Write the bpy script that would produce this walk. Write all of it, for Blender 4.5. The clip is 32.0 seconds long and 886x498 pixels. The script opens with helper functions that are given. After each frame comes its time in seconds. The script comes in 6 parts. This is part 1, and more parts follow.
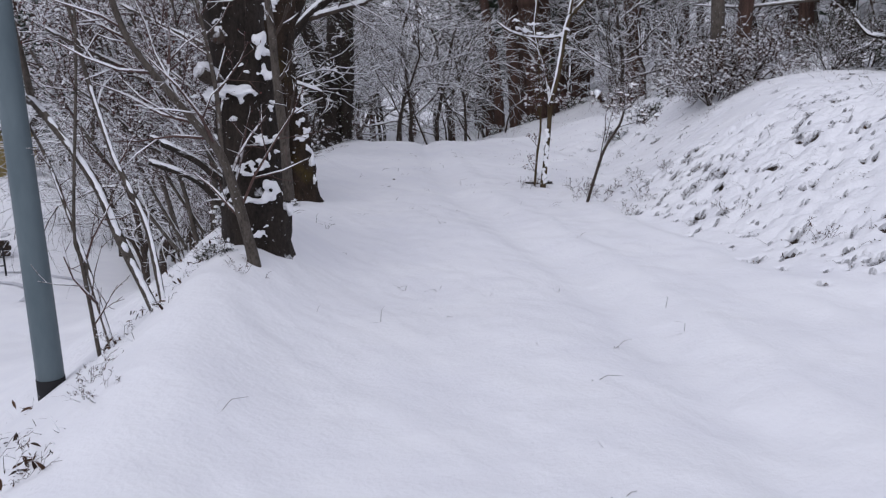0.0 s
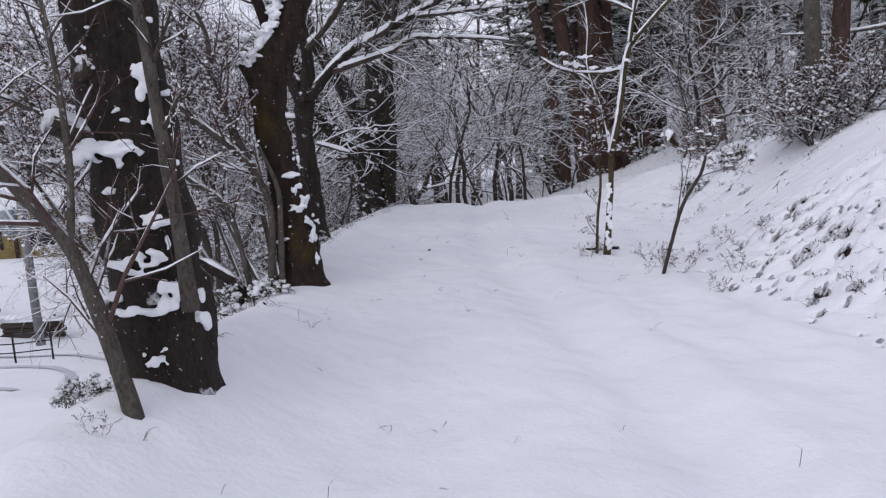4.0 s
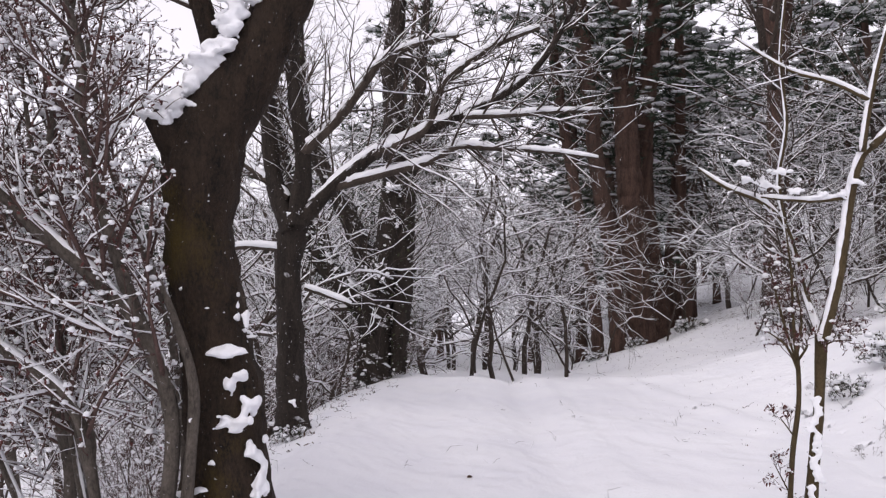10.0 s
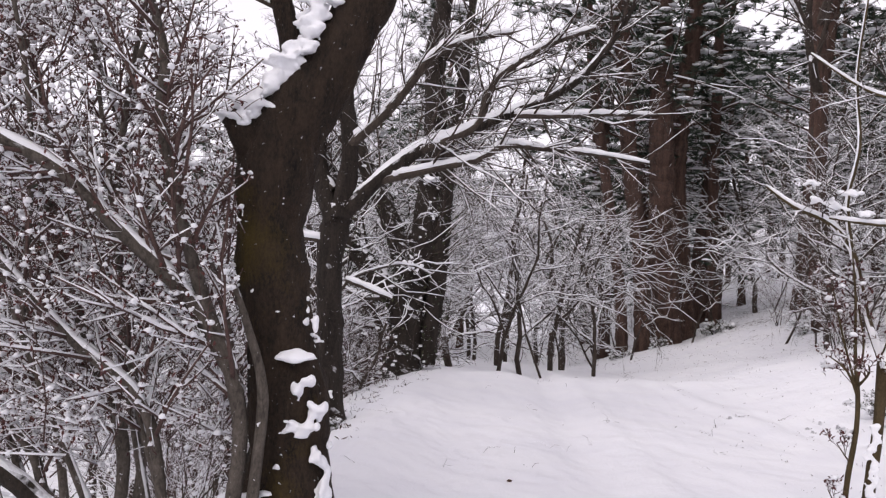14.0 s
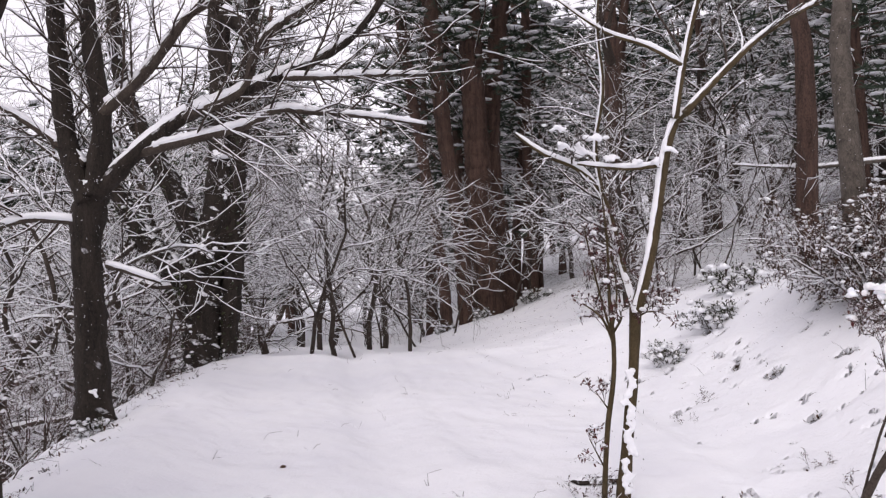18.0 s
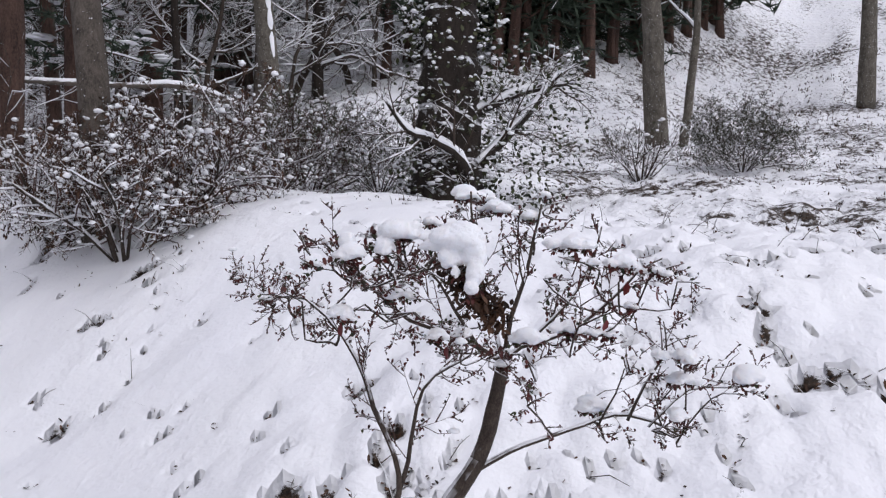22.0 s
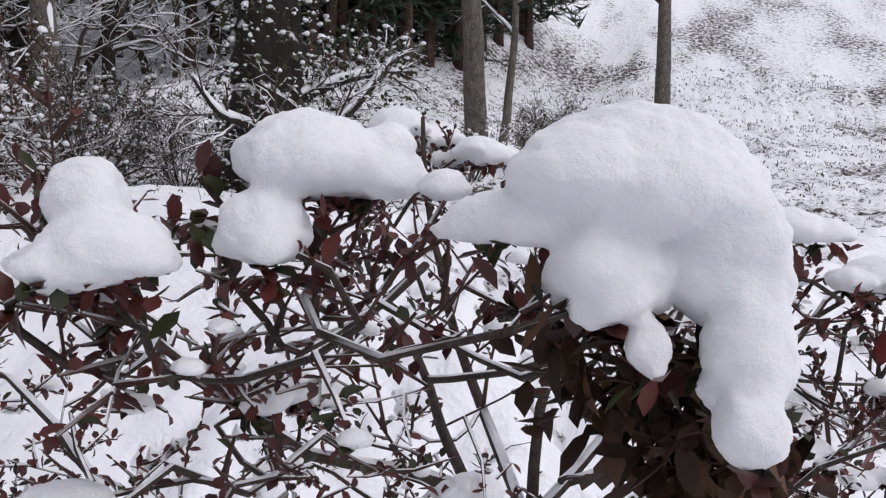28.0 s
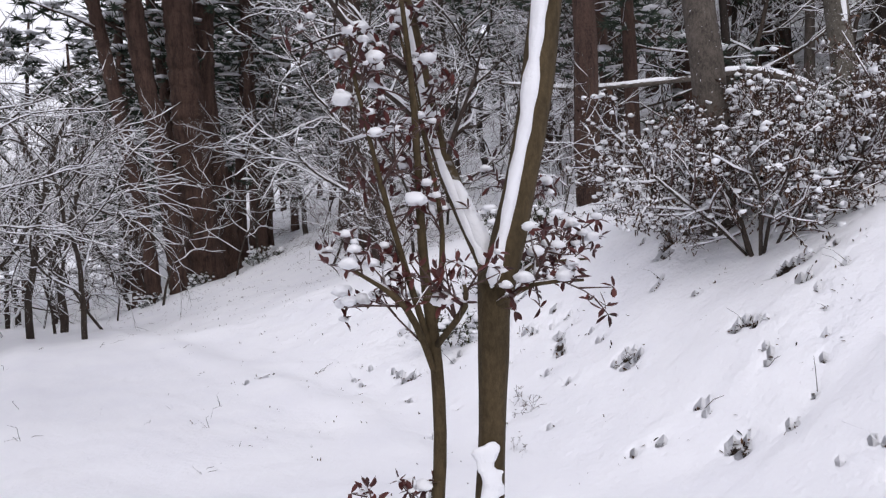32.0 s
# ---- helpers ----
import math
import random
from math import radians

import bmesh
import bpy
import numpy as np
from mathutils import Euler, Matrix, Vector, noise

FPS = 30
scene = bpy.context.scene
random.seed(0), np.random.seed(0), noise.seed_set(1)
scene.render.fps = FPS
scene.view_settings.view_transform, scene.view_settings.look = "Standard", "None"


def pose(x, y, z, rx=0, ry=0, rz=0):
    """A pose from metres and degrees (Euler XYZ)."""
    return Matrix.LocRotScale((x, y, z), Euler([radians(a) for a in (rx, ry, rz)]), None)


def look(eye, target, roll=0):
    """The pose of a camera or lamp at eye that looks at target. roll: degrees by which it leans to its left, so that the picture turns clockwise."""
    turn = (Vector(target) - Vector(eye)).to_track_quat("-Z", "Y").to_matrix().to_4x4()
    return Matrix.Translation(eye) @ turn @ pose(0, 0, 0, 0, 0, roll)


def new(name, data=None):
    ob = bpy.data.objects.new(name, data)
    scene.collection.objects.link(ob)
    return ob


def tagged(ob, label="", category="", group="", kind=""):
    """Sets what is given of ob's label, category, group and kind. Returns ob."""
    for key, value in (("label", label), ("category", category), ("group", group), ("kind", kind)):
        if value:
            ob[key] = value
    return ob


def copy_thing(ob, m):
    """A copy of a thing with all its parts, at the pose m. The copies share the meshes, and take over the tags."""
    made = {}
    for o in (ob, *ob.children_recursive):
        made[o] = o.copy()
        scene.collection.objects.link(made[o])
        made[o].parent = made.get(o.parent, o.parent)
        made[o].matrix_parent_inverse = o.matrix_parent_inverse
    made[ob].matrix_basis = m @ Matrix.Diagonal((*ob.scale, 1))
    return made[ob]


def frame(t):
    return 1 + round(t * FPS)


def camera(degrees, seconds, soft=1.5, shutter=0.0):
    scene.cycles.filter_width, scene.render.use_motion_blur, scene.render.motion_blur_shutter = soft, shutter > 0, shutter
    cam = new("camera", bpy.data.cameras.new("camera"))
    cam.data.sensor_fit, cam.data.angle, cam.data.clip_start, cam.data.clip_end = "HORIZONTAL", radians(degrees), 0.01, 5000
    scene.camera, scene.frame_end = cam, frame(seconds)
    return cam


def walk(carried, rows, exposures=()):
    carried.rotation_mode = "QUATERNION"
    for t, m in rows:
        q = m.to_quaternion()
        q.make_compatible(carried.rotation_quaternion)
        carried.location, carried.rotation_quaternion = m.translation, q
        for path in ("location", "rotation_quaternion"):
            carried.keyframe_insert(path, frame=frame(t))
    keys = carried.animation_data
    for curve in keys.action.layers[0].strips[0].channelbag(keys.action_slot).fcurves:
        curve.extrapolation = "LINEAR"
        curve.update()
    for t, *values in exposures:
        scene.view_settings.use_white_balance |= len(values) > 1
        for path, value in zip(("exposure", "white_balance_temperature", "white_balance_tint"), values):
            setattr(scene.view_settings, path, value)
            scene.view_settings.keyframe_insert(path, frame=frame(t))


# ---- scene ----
cam = camera(58.9, 32.0, 1.25)
PATH = [
    (0.0, pose(0.000, 0.001, 1.802, 77.12, 0.84, -0.00)),
    (0.5, pose(0.112, 0.196, 1.777, 76.73, 1.47, -1.55)),
    (1.0, pose(0.200, 0.418, 1.749, 77.18, 2.28, 0.72)),
    (1.5, pose(0.298, 0.737, 1.722, 78.08, 3.05, 4.59)),
    (2.0, pose(0.307, 1.034, 1.719, 79.61, 4.05, 9.47)),
    (2.5, pose(0.379, 1.233, 1.732, 81.09, 4.78, 13.23)),
    (3.0, pose(0.449, 1.463, 1.719, 81.54, 4.25, 12.66)),
    (3.5, pose(0.438, 1.797, 1.684, 81.28, 3.60, 8.29)),
    (4.0, pose(0.447, 2.199, 1.640, 81.61, 3.82, 5.14)),
    (4.5, pose(0.446, 2.642, 1.658, 82.48, 4.40, 5.20)),
    (6.5, pose(0.306, 4.431, 1.635, 86.29, 0.90, 5.11)),
    (7.0, pose(0.212, 4.842, 1.558, 85.99, -0.21, 5.18)),
    (7.5, pose(0.049, 5.229, 1.562, 85.71, 0.73, 5.46)),
    (8.0, pose(-0.110, 5.580, 1.573, 86.28, 2.23, 6.08)),
    (8.5, pose(-0.171, 5.884, 1.617, 87.74, 3.62, 7.00)),
    (9.0, pose(-0.326, 6.091, 1.650, 89.54, 4.65, 7.79)),
    (9.5, pose(-0.431, 6.263, 1.653, 91.49, 4.10, 7.21)),
    (10.0, pose(-0.494, 6.471, 1.649, 92.61, -0.25, 5.08)),
    (10.5, pose(-0.563, 6.497, 1.667, 91.05, -3.21, 6.15)),
    (11.0, pose(-0.565, 6.486, 1.707, 90.34, -1.68, 6.67)),
    (11.5, pose(-0.467, 6.528, 1.756, 92.34, -0.88, 0.60)),
    (12.0, pose(-0.431, 6.556, 1.782, 93.12, -0.01, -4.97)),
    (12.5, pose(-0.500, 6.595, 1.762, 92.42, 0.54, -6.36)),
    (13.0, pose(-0.674, 6.532, 1.733, 89.56, -0.60, -1.41)),
    (13.5, pose(-0.778, 6.487, 1.759, 89.88, -2.12, 4.67)),
    (14.0, pose(-0.772, 6.487, 1.775, 91.55, -3.02, 6.40)),
    (14.5, pose(-0.733, 6.489, 1.750, 91.09, -2.24, 4.81)),
    (15.0, pose(-0.709, 6.503, 1.742, 90.38, -0.66, 2.24)),
    (15.5, pose(-0.647, 6.510, 1.756, 91.02, 1.06, -0.87)),
    (17.5, pose(-0.243, 6.841, 1.665, 92.05, 0.89, -4.33)),
    (18.0, pose(-0.148, 6.951, 1.648, 90.67, 0.48, -5.20)),
    (18.5, pose(-0.153, 7.255, 1.605, 89.82, 1.68, -6.62)),
    (19.0, pose(-0.081, 7.585, 1.580, 89.36, 2.43, -10.99)),
    (19.5, pose(0.032, 7.938, 1.544, 88.12, 2.14, -19.79)),
    (20.0, pose(0.181, 8.283, 1.522, 86.67, 0.22, -30.49)),
    (20.5, pose(0.353, 8.593, 1.490, 86.47, -1.94, -39.26)),
    (21.0, pose(0.579, 8.897, 1.531, 86.87, -2.91, -47.31)),
    (21.5, pose(0.723, 9.202, 1.552, 87.11, -2.25, -55.71)),
    (22.0, pose(0.887, 9.389, 1.545, 87.27, -1.89, -60.58)),
    (22.5, pose(1.117, 9.529, 1.531, 86.83, -1.39, -62.75)),
    (23.0, pose(1.244, 9.617, 1.539, 86.21, -0.79, -64.75)),
    (23.5, pose(1.339, 9.716, 1.527, 85.99, -0.13, -67.44)),
    (24.0, pose(1.412, 9.776, 1.527, 86.02, -0.38, -70.08)),
    (24.5, pose(1.459, 9.824, 1.520, 86.14, -1.86, -72.09)),
    (26.5, look((1.600, 9.916, 1.472), (3.537, 10.395, 1.336), 4.36)),
    (27, look((1.634, 9.917, 1.478), (3.572, 10.396, 1.358), 3.96)),
    (27.5, look((1.650, 9.924, 1.485), (3.586, 10.418, 1.394), 2.76)),
    (28, look((1.659, 9.933, 1.491), (3.585, 10.467, 1.429), 2.26)),
    (28.5, look((1.660, 9.937, 1.495), (3.568, 10.537, 1.457), 2.16)),
    (29, look((1.643, 9.947, 1.487), (3.512, 10.658, 1.462), 2.16)),
    (29.5, look((1.593, 9.982, 1.484), (3.386, 10.868, 1.463), 1.86)),
    (30, look((1.535, 10.023, 1.459), (3.196, 11.136, 1.434), 1.26)),
    (30.5, look((1.326, 10.016, 1.455), (2.812, 11.354, 1.423), 0.16)),
    (31, look((1.145, 10.073, 1.454), (2.420, 11.613, 1.408), -0.74)),
    (31.5, look((0.889, 10.227, 1.456), (1.940, 11.928, 1.396), -1.24)),
    (32, look((0.726, 10.434, 1.457), (1.553, 12.252, 1.361), -1.84)),
]
EXPOSURE = [(0, -0.07, 6180, 12), (4.5, 0.07, 6200, 12), (6.5, 0.29, 6450, 13), (9, 0.43, 6720, 15), (17.5, 0.49, 6850, 16), (19, 0.45, 6700, 14), (21, 0.30, 6400, 12), (24.5, 0.25, 6450, 12), (28, 0.25, 6520, 12), (30, 0.40, 6620, 13), (32, 0.43, 6500, 12)]
walk(cam, PATH, EXPOSURE)

# ---- light and exposure ----
world = bpy.data.worlds.new("overcast_sky")
scene.world = world
world.use_nodes = True
wn = world.node_tree.nodes
wl = world.node_tree.links
sky = wn.new("ShaderNodeTexSky")
sky.sky_type = 'NISHITA'
sky.sun_disc = False
sky.sun_elevation = radians(38)
sky.sun_rotation = radians(200)
sky.dust_density = 1.5
cloud = wn.new("ShaderNodeHueSaturation")
cloud.inputs["Saturation"].default_value = 0.22
wl.new(sky.outputs[0], cloud.inputs["Color"])
veil = wn.new("ShaderNodeMix")
veil.data_type = 'RGBA'
veil.inputs["Factor"].default_value = 0.7
veil.inputs["B"].default_value = (6.8, 6.75, 7.7, 1)
wl.new(cloud.outputs[0], veil.inputs["A"])
wl.new(veil.outputs["Result"], wn["Background"].inputs["Color"])
wn["Background"].inputs["Strength"].default_value = 0.12
sun_data = bpy.data.lights.new("sun", 'SUN')
sun_data.energy = 0.6
sun_data.angle = radians(30)
sun_data.color = (1.0, 0.97, 0.93)
sun_ob = new("sun", sun_data)
sun_ob.matrix_world = look((0, 0, 30), (6, 16, 10))

# ---- materials ----
def mat(name, rough=0.8, metal=0.0):
    m = bpy.data.materials.new(name)
    m.use_nodes = True
    b = m.node_tree.nodes["Principled BSDF"]
    b.inputs["Roughness"].default_value = rough
    b.inputs["Metallic"].default_value = metal
    b.inputs["Specular IOR Level"].default_value = 0.25
    return m, m.node_tree.nodes, m.node_tree.links, b


def ramp(nodes, stops):
    r = nodes.new("ShaderNodeValToRGB")
    e = r.color_ramp.elements
    while len(e) < len(stops):
        e.new(0.5)
    for k, (pos, col) in zip(e, stops):
        k.position, k.color = pos, (*col, 1) if len(col) == 3 else col
    return r


def tex_noise(nodes, links, scale, detail=4, rough=0.6, stretch=None):
    co = nodes.new("ShaderNodeTexCoord")
    n = nodes.new("ShaderNodeTexNoise")
    n.inputs["Scale"].default_value = scale
    n.inputs["Detail"].default_value = detail
    n.inputs["Roughness"].default_value = rough
    if stretch:
        mp = nodes.new("ShaderNodeMapping")
        mp.inputs["Scale"].default_value = stretch
        links.new(co.outputs["Object"], mp.inputs["Vector"])
        links.new(mp.outputs[0], n.inputs["Vector"])
    else:
        links.new(co.outputs["Object"], n.inputs["Vector"])
    return n


def bumped(nodes, links, b, sources):
    prev = None
    for n, strength, dist in sources:
        bp = nodes.new("ShaderNodeBump")
        bp.inputs["Strength"].default_value = strength
        bp.inputs["Distance"].default_value = dist
        links.new(n.outputs[0], bp.inputs["Height"])
        if prev:
            links.new(prev.outputs[0], bp.inputs["Normal"])
        prev = bp
    links.new(prev.outputs[0], b.inputs["Normal"])


SNOW_COL = (0.83, 0.84, 0.87)


def snow_material(name, grain=1.0):
    m, n, l, b = mat(name, 0.65)
    big = tex_noise(n, l, 1.3, 3)
    r = ramp(n, [(0.3, (0.80, 0.81, 0.845)), (0.7, (0.85, 0.86, 0.88))])
    l.new(big.outputs[0], r.inputs[0])
    l.new(r.outputs[0], b.inputs["Base Color"])
    fine = tex_noise(n, l, 260 * grain, 3, 0.7)
    mid = tex_noise(n, l, 26 * grain, 4, 0.55)
    bumped(n, l, b, [(mid, 0.35, 0.02), (fine, 0.35, 0.003)])
    return m


def bark_material(name, dark, light, snow=0.0, scale=9, stretch=(1, 1, 0.18), moss=None, depth=0.02, edge=0.45, specks=0.0):
    """Furrowed bark; snow: how readily snow lies on faces that look upward."""
    m, n, l, b = mat(name, 0.9)
    tone = tex_noise(n, l, scale, 6, 0.7, stretch)
    big = tex_noise(n, l, 1.7, 3)
    r = ramp(n, [(0.32, dark), (0.72, light)])
    grain = tex_noise(n, l, scale * 6, 5, 0.75, (1, 1, 0.5))
    both = n.new("ShaderNodeMath")
    both.operation = 'MULTIPLY_ADD'
    both.inputs[1].default_value = 0.5
    l.new(grain.outputs[0], both.inputs[0])
    half = n.new("ShaderNodeMath")
    half.operation = 'MULTIPLY'
    half.inputs[1].default_value = 0.5
    l.new(tone.outputs[0], half.inputs[0])
    l.new(half.outputs[0], both.inputs[2])
    l.new(both.outputs[0], r.inputs[0])
    r.color_ramp.elements[0].position, r.color_ramp.elements[1].position = 0.36, 0.66
    col = r.outputs[0]
    if moss:
        mr = ramp(n, [(0.64, (0, 0, 0)), (0.80, (0.7, 0.7, 0.7))])
        ms = n.new("ShaderNodeMath")
        ms.operation = 'MULTIPLY_ADD'
        ms.inputs[1].default_value = 0.35
        l.new(grain.outputs[0], ms.inputs[0])
        l.new(big.outputs[0], ms.inputs[2])
        mo = n.new("ShaderNodeMath")
        mo.operation = 'SUBTRACT'
        mo.inputs[1].default_value = 0.14
        l.new(ms.outputs[0], mo.inputs[0])
        l.new(mo.outputs[0], mr.inputs[0])
        mx = n.new("ShaderNodeMix")
        mx.data_type = 'RGBA'
        l.new(mr.outputs[0], mx.inputs["Factor"])
        l.new(col, mx.inputs["A"])
        mx.inputs["B"].default_value = (*moss, 1)
        col = mx.outputs["Result"]
    if specks:
        fl = tex_noise(n, l, 38, 3, 0.6)
        sr = ramp(n, [(0.70 - specks * 0.1, (0, 0, 0)), (0.73 - specks * 0.1, (1, 1, 1))])
        l.new(fl.outputs[0], sr.inputs[0])
        mx = n.new("ShaderNodeMix")
        mx.data_type = 'RGBA'
        l.new(sr.outputs[0], mx.inputs["Factor"])
        l.new(col, mx.inputs["A"])
        mx.inputs["B"].default_value = (*SNOW_COL, 1)
        col = mx.outputs["Result"]
    if snow:
        geo = n.new("ShaderNodeNewGeometry")
        sep = n.new("ShaderNodeSeparateXYZ")
        l.new(geo.outputs["True Normal"], sep.inputs[0])
        wob = tex_noise(n, l, 14, 3)
        ad = n.new("ShaderNodeMath")
        ad.operation = 'MULTIPLY_ADD'
        l.new(wob.outputs[0], ad.inputs[0])
        ad.inputs[1].default_value = 0.9
        l.new(sep.outputs[2], ad.inputs[2])
        st = n.new("ShaderNodeMapRange")
        st.inputs["From Min"].default_value = edge + 0.45 - 0.12 - 0.3 * snow + 0.15
        st.inputs["From Max"].default_value = edge + 0.45 + 0.12 - 0.3 * snow + 0.15
        l.new(ad.outputs[0], st.inputs["Value"])
        mx = n.new("ShaderNodeMix")
        mx.data_type = 'RGBA'
        l.new(st.outputs[0], mx.inputs["Factor"])
        l.new(col, mx.inputs["A"])
        mx.inputs["B"].default_value = (*SNOW_COL, 1)
        col = mx.outputs["Result"]
    l.new(col, b.inputs["Base Color"])
    bumped(n, l, b, [(tone, 0.9, depth * 1.5), (grain, 0.8, depth * 0.5)])
    return m


def leaf_material(name, c1, c2, rough=0.5):
    m, n, l, b = mat(name, rough)
    geo = n.new("ShaderNodeNewGeometry")
    r = ramp(n, [(0.0, c1), (1.0, c2)])
    l.new(geo.outputs["Random Per Island"], r.inputs[0])
    l.new(r.outputs[0], b.inputs["Base Color"])
    fine = tex_noise(n, l, 90, 2)
    bumped(n, l, b, [(fine, 0.3, 0.002)])
    return m


M_SNOW_GROUND = snow_material("fallen_snow_on_ground")
# dead grass and leaves showing where the snow is thin; hollows also darken by depth
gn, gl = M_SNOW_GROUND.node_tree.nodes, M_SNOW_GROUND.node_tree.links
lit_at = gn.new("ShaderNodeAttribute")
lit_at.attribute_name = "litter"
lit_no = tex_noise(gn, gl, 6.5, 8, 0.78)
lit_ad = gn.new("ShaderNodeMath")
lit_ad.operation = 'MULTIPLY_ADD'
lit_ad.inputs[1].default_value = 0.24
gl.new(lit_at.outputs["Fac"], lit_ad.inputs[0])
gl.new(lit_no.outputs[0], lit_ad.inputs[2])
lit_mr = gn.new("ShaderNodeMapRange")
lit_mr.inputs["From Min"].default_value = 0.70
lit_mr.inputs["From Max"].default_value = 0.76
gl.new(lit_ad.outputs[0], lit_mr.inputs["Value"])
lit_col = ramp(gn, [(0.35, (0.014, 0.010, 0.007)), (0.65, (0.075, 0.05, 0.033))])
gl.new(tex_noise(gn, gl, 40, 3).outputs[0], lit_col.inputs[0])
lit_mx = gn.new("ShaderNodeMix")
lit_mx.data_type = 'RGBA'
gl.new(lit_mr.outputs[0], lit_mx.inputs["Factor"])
lump_no = tex_noise(gn, gl, 4.5, 4, 0.6)
lump_mu = gn.new("ShaderNodeMath")
lump_mu.operation = 'MULTIPLY'
lump_mu.use_clamp = True
gl.new(lump_no.outputs[0], lump_mu.inputs[0])
gl.new(lit_at.outputs["Fac"], lump_mu.inputs[1])
lump_bp = gn.new("ShaderNodeBump")
lump_bp.inputs["Strength"].default_value = 0.8
lump_bp.inputs["Distance"].default_value = 0.3
gl.new(lump_mu.outputs[0], lump_bp.inputs["Height"])
gpb = gn["Principled BSDF"]
gl.new(gpb.inputs["Normal"].links[0].from_socket, lump_bp.inputs["Normal"])
gl.new(lump_bp.outputs[0], gpb.inputs["Normal"])
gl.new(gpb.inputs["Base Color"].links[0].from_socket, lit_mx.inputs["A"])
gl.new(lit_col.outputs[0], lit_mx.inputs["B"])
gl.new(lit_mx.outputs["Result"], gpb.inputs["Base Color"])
M_SNOW = snow_material("lying_snow", 1.5)
m, n, l, bsn = mat("fresh_fluffy_snow", 0.6)
bsn.inputs["Base Color"].default_value = (0.84, 0.85, 0.875, 1)
bsn.inputs["Subsurface Weight"].default_value = 0.25
bsn.inputs["Subsurface Radius"].default_value = (0.012, 0.014, 0.016)
bsn.inputs["Subsurface Scale"].default_value = 1.0
bumped(n, l, bsn, [(tex_noise(n, l, 60, 4, 0.6), 0.4, 0.006), (tex_noise(n, l, 420, 4, 0.8), 0.6, 0.0025)])
M_SNOW_FINE = m
M_BARK_DARK = bark_material("dark_wet_bark", (0.007, 0.005, 0.004), (0.045, 0.035, 0.028), 0.1, 9, specks=0.08)
M_BARK_MOSS = bark_material("mossy_dark_bark", (0.005, 0.0035, 0.003), (0.055, 0.036, 0.023), 0.0, 13, (1, 1, 0.35), (0.07, 0.048, 0.007), 0.035, specks=0.05)
M_BARK_GREY = bark_material("grey_bark", (0.028, 0.023, 0.019), (0.15, 0.128, 0.108), 0.1, 12, (1, 1, 0.5), specks=0.12)
M_BARK_PINE = bark_material("red_pine_bark", (0.014, 0.009, 0.007), (0.14, 0.083, 0.064), 0.0, 8, (1, 1, 0.16), None, 0.06)
M_BARK_OLIVE = bark_material("olive_young_bark", (0.032, 0.023, 0.011), (0.10, 0.072, 0.037), 0.1, 14, (1, 1, 0.4), None, 0.006)
M_BARK_BROWN = bark_material("brown_forest_bark", (0.02, 0.015, 0.012), (0.085, 0.065, 0.052), 0.12, 12, (1, 1, 0.4), specks=0.1)
M_LIMB = bark_material("snowy_limb_bark", (0.024, 0.018, 0.014), (0.10, 0.078, 0.063), 0.9, 14, (1, 1, 0.5))
M_TWIG = bark_material("snowy_twig_bark", (0.028, 0.02, 0.016), (0.09, 0.068, 0.056), 1.0, 20, (1, 1, 1), None, 0.004)
M_TWIG_RED = bark_material("snowy_reddish_twig_bark", (0.045, 0.027, 0.024), (0.135, 0.085, 0.075), 0.9, 24, (1, 1, 1), None, 0.003)
M_NEEDLE = leaf_material("pine_needles", (0.018, 0.028, 0.02), (0.05, 0.07, 0.045), 0.6)
M_LEAF_DARK = leaf_material("dark_evergreen_leaf", (0.012, 0.016, 0.008), (0.05, 0.055, 0.022), 0.4)
M_LEAF_BROWN = leaf_material("withered_brown_leaf", (0.012, 0.007, 0.005), (0.10, 0.052, 0.03), 0.7)
M_LEAF_RED = leaf_material("dark_red_azalea_leaf", (0.035, 0.012, 0.012), (0.11, 0.03, 0.025), 0.4)

# ---- mesh builders ----
UP = np.array((0.0, 0.0, 1.0))


def unit(v):
    v = np.asarray(v, float)
    return v / max(math.sqrt(float(v[0]) ** 2 + float(v[1]) ** 2 + float(v[2]) ** 2), 1e-9)


def cross3(a, b):
    a0, a1, a2 = float(a[0]), float(a[1]), float(a[2])
    b0, b1, b2 = float(b[0]), float(b[1]), float(b[2])
    return np.array((a1 * b2 - a2 * b1, a2 * b0 - a0 * b2, a0 * b1 - a1 * b0))


